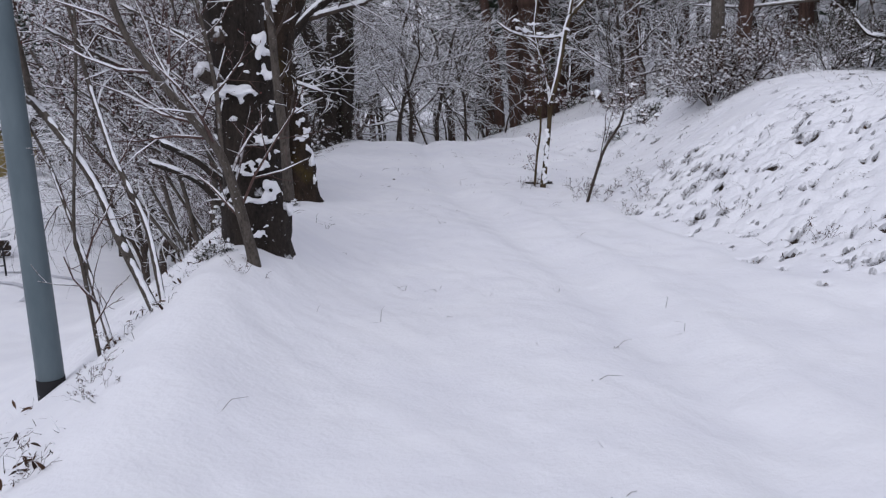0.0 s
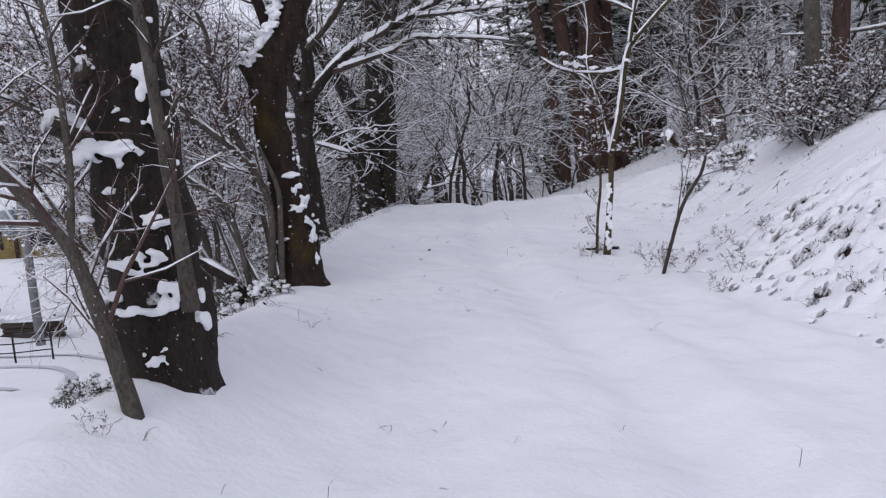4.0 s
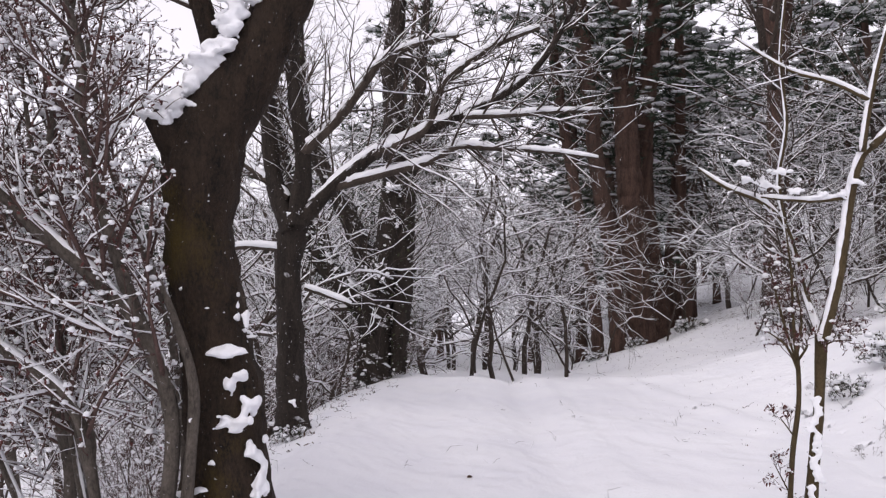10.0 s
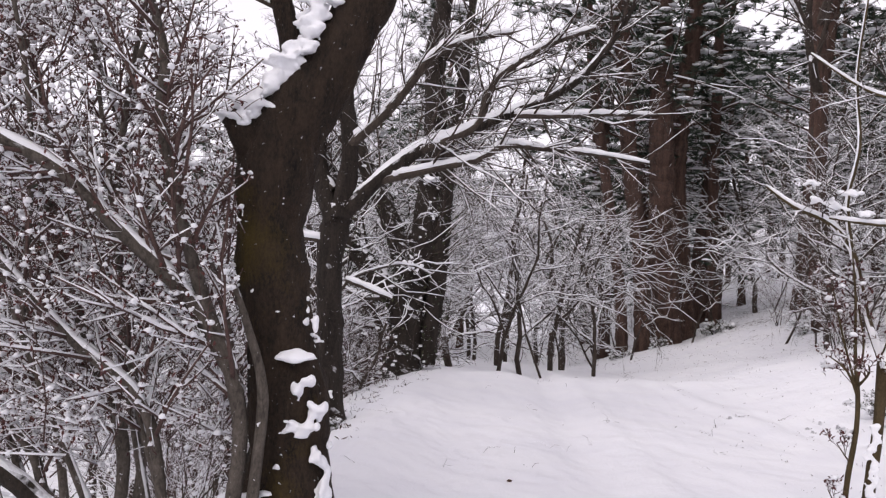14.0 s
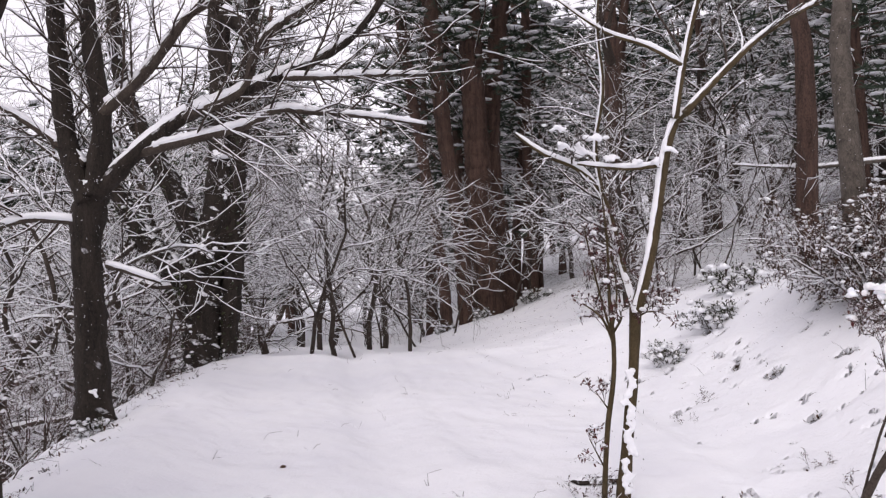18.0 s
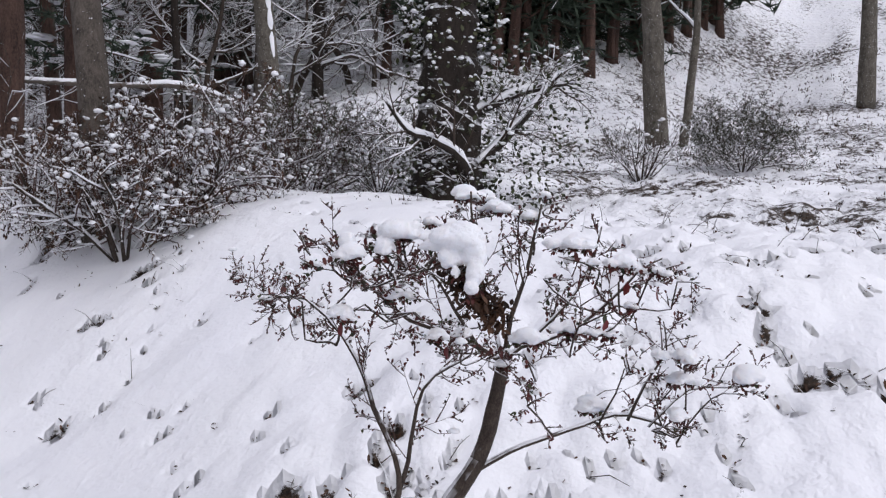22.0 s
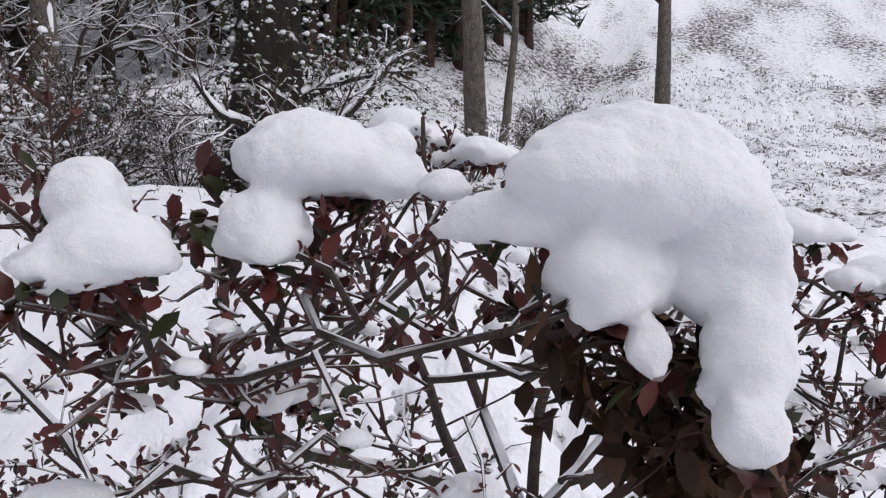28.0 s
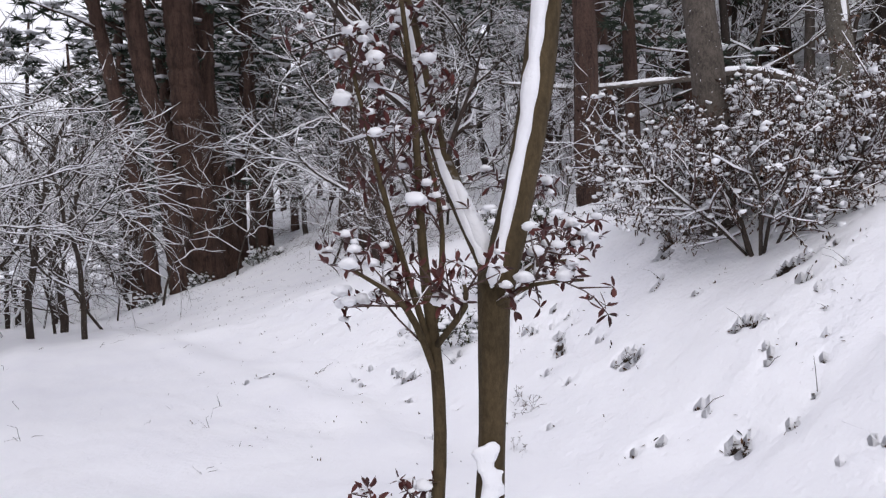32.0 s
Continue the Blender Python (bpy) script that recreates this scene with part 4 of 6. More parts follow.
# ---- young tree beside the path ----
SAP = [[(1.47, 11.72, -0.06, 0.059), (1.50, 11.72, 0.25, 0.056), (1.52, 11.71, 0.51, 0.052), (1.55, 11.71, 0.81, 0.049), (1.57, 11.70, 1.28, 0.056)],
       [(1.56, 11.67, 1.23, 0.056), (1.65, 11.66, 1.58, 0.056), (1.71, 11.66, 1.92, 0.052), (1.76, 11.65, 2.26, 0.049), (1.83, 11.65, 2.47, 0.045), (1.91, 11.64, 2.53, 0.038)],
       [(1.87, 11.59, 2.51, 0.037), (2.05, 11.58, 2.70, 0.033), (2.20, 11.57, 2.85, 0.030), (2.35, 11.56, 2.99, 0.026), (2.58, 11.54, 3.14, 0.021), (2.92, 11.51, 3.32, 0.013), (3.23, 11.49, 3.47, 0.007)],
       [(1.81, 11.60, 2.48, 0.037), (1.85, 11.60, 2.74, 0.034), (1.91, 11.59, 3.04, 0.026), (2.01, 11.58, 3.41, 0.017), (2.12, 11.58, 3.79, 0.009)],
       [(1.56, 11.71, 1.27, 0.037), (1.56, 11.85, 1.42, 0.036), (1.54, 11.95, 1.6, 0.034), (1.44, 11.92, 1.96, 0.031), (1.24, 11.8, 2.16, 0.024), (0.97, 11.71, 2.26, 0.019), (0.79, 11.72, 2.39, 0.011)],
       [(1.44, 11.92, 1.93, 0.028), (1.34, 11.8, 2.30, 0.022), (1.35, 11.66, 2.68, 0.019), (1.32, 11.66, 3.13, 0.013), (1.37, 11.65, 3.66, 0.008)],
       [(1.71, 11.62, 2.18, 0.024), (1.48, 11.64, 2.16, 0.020), (1.18, 11.66, 2.19, 0.011)],
       [(1.85, 11.58, 2.82, 0.022), (1.64, 11.60, 2.94, 0.019), (1.35, 11.62, 3.04, 0.013), (1.02, 11.65, 3.27, 0.007)],
       [(1.36, 11.74, 0.01, 0.028), (1.37, 11.74, 0.25, 0.026), (1.39, 11.74, 0.51, 0.025), (1.43, 11.74, 0.81, 0.024), (1.43, 11.74, 1.05, 0.021), (1.41, 11.75, 1.3, 0.017), (1.40, 11.76, 1.7, 0.01), (1.36, 11.77, 2.1, 0.006)]]
rsn = np.random.RandomState(12)
stS = [((1.485 + 0.05 * z + 0.012 * rsn.normal(), 11.672, z), (0.02 + 0.016 * rsn.random(), 0.008, 0.022 + 0.02 * rsn.random()), 4) for z in np.arange(0.08, 0.86, 0.048)]
stS += [((x, 11.6, z), (0.04, 0.035, 0.03), 4) for x, z in ((1.76, 2.28), (1.68, 2.2), (1.55, 2.2), (1.38, 2.22))]
stS += [((x, 11.62, z), (0.055, 0.05, 0.04), 4) for x, z in ((1.2, 2.26), (1.1, 2.3), (1.02, 2.42), (1.3, 2.34))]
SAP = [[(x, y, z, r * 0.69) for x, y, z, r in rows] for rows in SAP]
sapling = made_tree("young_tree", "young forked tree with olive bark lined with snow", SAP, M_BARK_OLIVE, np.random.RandomState(105), (2, 3, 4, 5, 6, 7), 12, 0.03, 0.028, stuck=stS, twig_gap=0.2, twig_len=0.45)
# snow plastered along the windward side of the forked stems
bw = Builder()
rw = np.random.RandomState(9)
for rows, off in ((SAP[1], (-0.028, -0.02)), (SAP[4][:5], (-0.014, -0.016)), (SAP[5], (-0.014, -0.014)), (SAP[3], (-0.02, -0.016))):
    pts, rad = smooth_line(rows, 0.04)
    c = pts + np.array((off[0], off[1], 0.0))
    w = rad * 0.5 * (0.75 + 0.4 * rw.random(len(rad)))
    w[0] = w[-1] = 0.002
    bw.tube(c, w, 7, 0, 1.0, 0, 0.08, rw)
part("snow_strip", bw, M_SNOW, sapling, "strip of snow blown against the stems", kind="stuff")
bl = Builder()
bt2, bsn2 = Builder(), Builder()
sprigs = [[(1.43, 11.74, 1.02, 0.008), (1.34, 11.70, 1.2, 0.008), (1.20, 11.68, 1.3, 0.005)], [(1.42, 11.74, 1.1, 0.009), (1.46, 11.75, 1.35, 0.007), (1.45, 11.82, 1.6, 0.005), (1.40, 11.86, 1.9, 0.003)], [(1.42, 11.74, 1.08, 0.009), (1.33, 11.76, 1.42, 0.007), (1.25, 11.78, 1.8, 0.004)],
          [(1.56, 11.71, 1.2, 0.008), (1.68, 11.72, 1.27, 0.007), (1.83, 11.70, 1.28, 0.004)], [(1.43, 11.73, 1.1, 0.009), (1.44, 11.6, 1.2, 0.007), (1.40, 11.52, 1.26, 0.004)], [(1.39, 11.74, 0.6, 0.006), (1.30, 11.72, 0.72, 0.003)], [(1.37, 11.74, 0.2, 0.006), (1.25, 11.70, 0.42, 0.003)], [(1.58, 11.71, 1.24, 0.007), (1.7, 11.8, 1.32, 0.006), (1.76, 11.85, 1.45, 0.003)], [(1.55, 11.69, 1.18, 0.008), (1.60, 11.58, 1.24, 0.006), (1.68, 11.5, 1.25, 0.004)]]
for rows in sprigs:
    pts, rad = smooth_line(rows, 0.05)
    b = Builder()
    b.tube(pts, rad, 6, 0, 1.0, 0.0, 0.04, rw)
    part("sprig", b, M_BARK_OLIVE, sapling)
    out = []
    side_twigs(rw, pts, rad, out, 0.05, 0.16, 3, 4, (0, 0, 0, 4), 0.35)
    for lvl, p, r in out:
        bt2.tube(p, np.clip(r, 0.001, 0.004), 4)
        for q in range(4):
            bl.leaf(p[-1], rw.standard_normal(3) + (0, 0, 0.2), 0.024 + 0.016 * rw.random(), 0.013, rw)
        if rw.random() < 0.5:
            s = 0.008 + 0.02 * rw.random() ** 2
            bsn2.blob(p[-1] + UP * s * 0.4, (s, s * 1.2, s * 0.75), rw, 0, 5, 8, 2.0, 0.16)
part("twig_mass", bt2, M_TWIG_RED, sapling, kind="stuff")
part("foliage", bl, M_LEAF_RED, sapling, "withered dark red leaves round the fork", kind="stuff")
part("snow_clump", bsn2, M_SNOW, sapling, "small clumps of snow on the sprigs", kind="stuff")

# ---- leaning stems beside the lamp post ----
LS = [[(-1.98, 5.19, 0.0, 0.042), (-2.01, 5.19, 0.14, 0.039), (-2.18, 5.15, 0.65, 0.039), (-2.31, 5.12, 1.08, 0.035), (-2.56, 5.1, 1.5, 0.034), (-2.7, 5.2, 1.6, 0.03)],
      [(-2.68, 5.2, 1.56, 0.029), (-2.74, 5.24, 1.93, 0.026), (-2.83, 5.22, 2.35, 0.022), (-2.95, 5.21, 2.9, 0.012)],
      [(-2.66, 5.2, 1.57, 0.031), (-2.94, 5.25, 1.66, 0.029), (-3.12, 5.25, 1.74, 0.026), (-3.5, 5.2, 1.85, 0.016)],
      [(-1.95, 5.22, 0.05, 0.028), (-2.01, 5.20, 0.71, 0.026), (-2.11, 5.18, 1.03, 0.024), (-2.18, 5.17, 1.23, 0.022), (-2.27, 5.14, 1.68, 0.019), (-2.33, 5.13, 2.08, 0.014), (-2.45, 5.11, 2.9, 0.006)],
      [(-2.36, 5.06, -0.3, 0.017), (-2.41, 5.05, 0.51, 0.016), (-2.43, 5.04, 0.78, 0.013), (-2.3, 5.08, 1.92, 0.011), (-2.27, 5.08, 2.6, 0.006)],
      [(-2.27, 5.09, -0.2, 0.027), (-2.38, 5.07, 0.44, 0.023), (-2.45, 5.06, 0.78, 0.016), (-2.55, 5.03, 1.23, 0.013), (-2.7, 5.01, 1.6, 0.008)]]
LS = [[(x, y, z, r * 0.8) for x, y, z, r in rows] for rows in LS]
leaning = made_tree("leaning_young_tree", "clump of thin leaning stems edged with snow", LS, M_BARK_GREY, np.random.RandomState(106), (1, 2, 3, 4, 5), 10, 0.03, 0.022, twig_gap=0.5, twig_len=0.5, first_name="stem", kids=(0, 0, 4, 2), twig_mat=M_TWIG_RED)
bw = Builder()
rw = np.random.RandomState(19)
for rows in (LS[0][:5], LS[3][:5], LS[5][:4], LS[2]):
    pts, rad = smooth_line(rows, 0.03)
    run = []
    for q in range(len(pts)):
        if rw.random() > 0.16:
            run.append(q)
        if (rw.random() < 0.1 or q == len(pts) - 1) and len(run) > 2:
            w = rad[run] * (0.45 + 0.3 * rw.random(len(run)))
            w[0] = w[-1] = 0.002
            bw.tube(pts[run] + np.array((0.55, -0.62, 0.1)) * rad[run][:, None], w, 6, 0, 1.0, 0, 0.1, rw)
            run = []
part("snow_strip", bw, M_SNOW, leaning, "patches of snow blown against the stems", kind="stuff")
LC = [[(-1.33, 5.40, 0.2, 0.042), (-1.38, 5.38, 0.60, 0.039), (-1.51, 5.35, 1.17, 0.032), (-1.70, 5.31, 1.47, 0.028), (-1.93, 5.25, 1.80, 0.023), (-2.08, 5.22, 2.12, 0.020), (-2.2, 5.20, 2.9, 0.014)],
      [(-1.52, 5.35, 1.2, 0.018), (-1.56, 5.5, 1.6, 0.016), (-1.7, 5.7, 2.2, 0.012), (-1.9, 5.9, 2.8, 0.007)]]
made_tree("slanting_young_tree", "thin grey stem slanting across a large trunk", LC, M_BARK_GREY, np.random.RandomState(107), (0, 1), 10, 0.03, 0.014, twig_gap=0.16, twig_len=0.8, first_name="stem", kids=(0, 0, 4, 2), twig_mat=M_TWIG_RED, buds=1)
LD = [[(-1.13, 5.62, 0.84, 0.034), (-1.13, 5.6, 1.16, 0.032), (-1.16, 5.58, 1.74, 0.029), (-1.18, 5.55, 2.20, 0.024), (-1.28, 5.5, 3.0, 0.013)]]
made_tree("climbing_stem", "bare grey climber stem against a large trunk", LD, M_BARK_GREY, np.random.RandomState(108), (0,), 10, 0.03, twig_gap=0.35, twig_len=0.5, category="climber", first_name="stem")

# ---- thicket below the leaning tree ----
TH = [[(-2.11, 9.75, -0.1, 0.05), (-2.09, 9.75, 0.25, 0.044), (-2.03, 9.76, 0.83, 0.043), (-2.07, 9.75, 1.14, 0.041), (-2.22, 9.73, 1.50, 0.038), (-2.31, 9.72, 1.75, 0.035), (-2.43, 9.70, 2.14, 0.032), (-2.48, 9.69, 2.41, 0.029), (-2.48, 9.69, 2.68, 0.026), (-2.7, 9.67, 3.3, 0.016)],
      [(-2.00, 9.76, 0.0, 0.04), (-1.95, 9.77, 0.77, 0.034), (-1.94, 9.77, 1.12, 0.03), (-2.01, 9.76, 1.37, 0.025), (-2.1, 9.75, 1.6, 0.015)],
      [(-2.04, 9.76, 1.1, 0.036), (-2.28, 9.70, 1.51, 0.042), (-2.60, 9.6, 1.83, 0.037), (-2.82, 9.5, 2.06, 0.033), (-3.10, 9.4, 2.21, 0.028), (-3.6, 9.2, 2.5, 0.015)],
      [(-2.27, 9.72, -0.1, 0.04), (-2.38, 9.71, 0.69, 0.032), (-2.49, 9.69, 1.05, 0.031), (-2.79, 9.6, 1.32, 0.026), (-3.14, 9.5, 1.70, 0.02), (-3.5, 9.4, 2.0, 0.01)],
      [(-2.2, 9.7, 0.2, 0.03), (-2.6, 9.9, 1.0, 0.026), (-2.9, 10.1, 1.9, 0.02), (-3.2, 10.3, 2.9, 0.01)],
      [(-2.4, 9.9, 0.0, 0.03), (-2.9, 10.3, 1.2, 0.026), (-3.1, 10.5, 2.4, 0.022), (-3.0, 10.6, 3.6, 0.012)],
      [(-2.5, 9.8, 0.0, 0.03), (-3.3, 10.0, 1.3, 0.026), (-3.9, 10.2, 2.5, 0.02), (-4.2, 10.3, 3.5, 0.01)],
      [(-2.9, 10.1, 1.9, 0.02), (-2.95, 10.3, 2.7, 0.018), (-2.75, 10.5, 3.5, 0.014), (-2.6, 10.6, 4.4, 0.007)],
      [(-2.4, 10.9, -0.1, 0.04), (-2.7, 11.2, 1.3, 0.034), (-3.3, 11.4, 2.6, 0.026), (-3.6, 11.5, 4.2, 0.01)],
      [(-3.1, 10.5, 2.4, 0.02), (-3.6, 10.8, 3.2, 0.015), (-4.3, 11.1, 4.2, 0.007)],
      [(-3.3, 10.0, 1.3, 0.02), (-3.2, 9.8, 2.4, 0.016), (-3.45, 9.7, 3.6, 0.009)]]
TH = [[(x, y, z, r * 0.82) for x, y, z, r in rows] for rows in TH]
thicket = made_tree("thicket_tree", "tangled many-stemmed small tree full of snowy twigs", TH, M_BARK_GREY, np.random.RandomState(109), (0, 1, 2, 3, 4, 5, 6, 7, 8, 9, 10), 10, 0.03, 0.03, twig_gap=0.1, twig_len=0.75, first_name="stem", kids=(0, 0, 6, 3), flecks=0.8, twig_mat=M_TWIG_RED, buds=3,  keep=lambda p: np.min(p[:, 2]) > 0.85 and (np.all(p[:, 0] < -2.12) or np.all(p[:, 1] > 10.7)))
for dx, dy, rz, sc in ((-1.3, 1.2, 0.4, 1.2),):
    foot = Matrix.Translation((-2.25 * KS, 9.8 * KS, 0))
    copy_thing(thicket, Matrix.Translation((dx, dy, gz(-2.25 * KS + dx, 9.8 * KS + dy) - gz(-2.25 * KS, 9.8 * KS))) @ foot @ Matrix.Rotation(rz, 4, 'Z') @ Matrix.Scale(sc, 4) @ foot.inverted())
b = Builder()
for rows in ([(-2.35, 9.72, -0.05, 0.06), (-2.47, 9.69, 0.24, 0.057), (-2.80, 9.62, 0.5, 0.053), (-3.04, 9.55, 0.72, 0.047), (-3.5, 9.4, 1.0, 0.035)], [(-2.6, 9.66, -0.1, 0.044), (-2.85, 9.6, 0.26, 0.041), (-3.07, 9.5, 0.5, 0.038), (-3.5, 9.3, 0.72, 0.03)]):
    ob = made_tree("dead_limb", "dark dead limb with a ridge of snow", [rows], M_BARK_DARK, np.random.RandomState(3), (), 10, 0.05, category="dead limb", first_name="limb")
    pts, rad = smooth_line(rows)
    bs = Builder()
    snow_on(bs, pts, rad, np.random.RandomState(4), 0.035)
    part("snow_cover", bs, M_SNOW, ob, kind="stuff")

# ---- forest ----
rngf = np.random.RandomState(5)
bares = [bare_tree(20 + i, 5.0 + i * 0.5, 0.06 + 0.012 * i, (0.2 * rngf.normal(), 0.2 * rngf.normal()), kids=(9, 7, 6, 4), top=4 if i < 2 else 3, start=0.14, angle=(58, 42, 42, 45), ratio=(0.72, 0.55, 0.5, 0.45), wob=0.17, snow_to=4) for i in range(5)]
thins = [bare_tree(30 + i, 2.9 + i * 0.5, 0.03, (0.25 * rngf.normal(), 0.25 * rngf.normal()), "young_bare_tree", kids=(8, 6, 5, 3), top=3, start=0.2, angle=(52, 42, 42, 45), ratio=(0.72, 0.55, 0.5, 0.45), wob=0.18, snow_to=4, label="slender young bare tree edged with snow") for i in range(3)]
pines = [pine_tree(40 + i, 14 + 1.5 * i, 0.21 + 0.03 * i, 0.2 + 0.06 * i, branches=34, tufts=12, blades=12, grow_tuft=1.4, snowy=0.4) for i in range(4)]
firs = [pine_tree(46 + i, 11 + 2 * i, 0.16, 0.06 + 0.05 * i, branches=30, tufts=8, blades=9, grow_tuft=2.0, snowy=0.0, label="dark dense conifer at the edge of the wood") for i in range(2)]
far_pines = [pine_tree(50 + i, 12 + 2 * i, 0.2, 0.12 + 0.1 * i, branches=22, tufts=6, blades=10, label="distant snowy pine in the woods", grow_tuft=2.4, snowy=0.7) for i in range(3)]
shrubs = [shrub(60 + i, "bare_shrub", "tangled leafless shrub with clumps of snow", 1.5 + 0.3 * i, 0.9, 8, (5, 4, 3), snow_n=130, snow_r=0.024, deep=0.008) for i in range(3)]
placed, first = [], set()


def scatter(kinds, spots, seed):
    r = np.random.RandomState(seed)
    for x, y, s in spots:
        x, y = x * KS, y * KS
        if 28.0 < math.degrees(math.atan2(0.45 - x, y - 1.46)) < 46 and 7 < y < 44:
            continue
        o = kinds[r.randint(len(kinds))]
        a = r.random() * 6.28
        if o.name in first:
            put_copy(o, x, y, a, s)
        else:
            first.add(o.name)
            put(o, x, y, a, s)
        placed.append((x, y))


def free(x, y, gap=1.3):
    e, d = left_edge(y) - x, x - bank_foot(y)
    if e < 0.3 and d < 0.9:
        return False
    if -8 < y < 16.5 and -4.5 < x < 30:
        return False
    if x > 1 and y < 17 + 0.35 * (x - 4):
        return False
    if 0.6 < x < 6.0 and y < 30:
        return False
    if y > 3 and 28.0 < math.degrees(math.atan2(0.45 - x, y - 1.46)) < 46 and y < 44:
        return False
    return all((x - a) ** 2 + (y - b) ** 2 > gap for a, b in placed)


def spots_in(n, x0, x1, y0, y1, s0, s1, seed, gap=1.3, ok=None):
    r = np.random.RandomState(seed)
    got, tries = [], 0
    while len(got) < n and tries < 20000:
        tries += 1
        x, y = r.uniform(x0, x1), r.uniform(y0, y1)
        if free(x, y, gap) and (ok is None or ok(x, y)) and all((x - a) ** 2 + (y - b) ** 2 > gap for a, b, _ in got):
            got.append((x, y, r.uniform(s0, s1)))
    return got


scatter(pines, [(9.3, 21.0, 0.62), (10.4, 23.0, 0.7)], 1)
scatter(bares, [(-1.3, 21.8, 0.75), (-0.85, 22.3, 0.95), (0.62, 22.6, 0.55), (-0.2, 24.6, 0.8), (-3.6, 22.0, 0.9), (-4.4, 21.0, 1.0), (-2.6, 25.5, 0.9), (0.2, 28.0, 0.9), (-1.6, 29.0, 1.0)], 2)
scatter(thins, [(-0.42, 21.6, 0.9), (1.0, 25.5, 1.0), (0.1, 26.5, 1.0), (4.6, 20.0, 0.9), (5.6, 22.0, 1.0), (5.2, 25.5, 1.0)], 3)
scatter(pines, spots_in(26, 2.5, 34, 24, 56, 0.75, 1.15, 4, 6.0), 5)
scatter(pines, spots_in(16, -11, 8, 36, 58, 0.8, 1.15, 24, 5.0), 25)
scatter(thins, [(1.3, 30.6, 0.75), (-0.4, 32.3, 0.9), (0.2, 27.0, 0.6), (4.3, 20.0, 0.5), (6.9, 29.4, 0.9), (6.1, 27.4, 0.8), (5.6, 24.5, 0.8), (7.6, 25.0, 1.0), (4.9, 17.4, 0.5), (6.5, 19.0, 0.8)], 26)
scatter(bares, spots_in(30, -14, 2.5, 19, 46, 0.75, 1.3, 6, 2.2), 7)
scatter(bares, spots_in(9, 5.0, 16, 24, 46, 0.75, 1.2, 66, 8.0), 67)
scatter(thins, spots_in(14, 1.5, 14, 18, 34, 0.8, 1.2, 8, 2.0, lambda x, y: y > 20.5 or x < 5), 9)
scatter(far_pines, spots_in(46, -30, 45, 46, 78, 0.9, 1.3, 10, 9.0), 11)
scatter(far_pines, spots_in(44, -75, 75, 78, 120, 1.1, 1.6, 15, 14.0), 16)
scatter(far_pines, spots_in(26, -48, -9, 46, 66, 0.6, 0.9, 17, 8.0), 18)
scatter(far_pines, spots_in(40, -85, -16, 58, 105, 0.75, 1.1, 28, 9.0), 29)
scatter(far_pines, spots_in(26, 26, 60, 16, 46, 0.8, 1.2, 19, 9.0, lambda x, y: y > 0.55 * x - 2), 20)
scatter(bares, [(-1.6, 37.5, 1.0), (-2.9, 38.5, 1.1), (-4.2, 36.5, 1.0), (-0.4, 39.5, 1.0), (-3.4, 42.0, 1.2), (-5.2, 40.0, 1.1), (-1.8, 44.0, 1.2), (-6.4, 43.0, 1.2)], 31)
scatter(far_pines, [(-4.5, 50, 1.0), (-2.0, 52, 0.9), (-7.0, 51, 1.0), (0.5, 49, 0.9), (-9.5, 49, 1.0)], 32)
scatter(far_pines, spots_in(70, -120, -22, 62, 108, 0.8, 1.2, 38, 7.0), 39)
scatter(shrubs, [(-31.5 + 1.15 * k, 37.5 + 0.5 * math.sin(k * 1.7), 1.0 + 0.35 * math.sin(k * 2.3)) for k in range(13)] + [(-20.0 + 1.1 * k, 33.5 + 0.6 * math.cos(k * 2.1), 1.15 + 0.3 * math.sin(k)) for k in range(9)], 41)
# slope below the path
scatter(bares, [(-6.5, 16.5, 0.8), (-7.5, 19, 0.9), (-6.2, 21, 0.9), (-8.5, 23, 1.0), (-9, 17.5, 0.9), (-7.0, 26, 1.0), (-10, 28, 1.0), (-5.5, 29, 1.0), (-8.0, 13.0, 0.8), (-10.5, 20.5, 0.9)], 13)
scatter(shrubs, [(-4.0, 13.6, 0.9), (-4.6, 14.8, 1.0), (-4.2, 16.6, 1.1), (-3.9, 18.4, 1.1), (-4.9, 20.0, 1.3), (-3.9, 22.0, 1.1), (-5.2, 24.0, 1.2), (-5.6, 16.4, 1.3), (-4.0, 26.5, 1.1), (-3.2, 24.6, 0.9), (-6.0, 19.0, 1.3), 
                 (5.5, 23.0, 0.8), (6.8, 24.5, 0.9), (8.5, 27.0, 0.9), (4.4, 19.6, 0.6), (6.0, 28.5, 0.9), (9.5, 23.5, 0.9), (7.4, 21.0, 0.7)], 14)
scatter(bares, [(13.4, 22.4, 1.0), (15.2, 21.6, 0.8), (16.6, 22.6, 1.0), (17.8, 20.8, 0.85), (19.2, 22.6, 1.0), (21.2, 21.8, 0.9), (15.4, 25.0, 1.1), (18.2, 25.6, 1.1), (12.6, 25.6, 1.0), (21.5, 25.2, 1.1), (9.0, 24.6, 0.9), (24.0, 24.0, 1.1), (14.0, 28.5, 1.2), (20.5, 29.0, 1.2), (24.5, 28.0, 1.2)], 51)
scatter(bares, [(4.93, 21.97, 0.85)], 53)
scatter(pines, [(7.1, 30.3, 0.8)], 54)
scatter(pines, [(20.0, 27.4, 1.0), (12.4, 28.8, 1.0), (26.5, 25.0, 1.0)], 52)
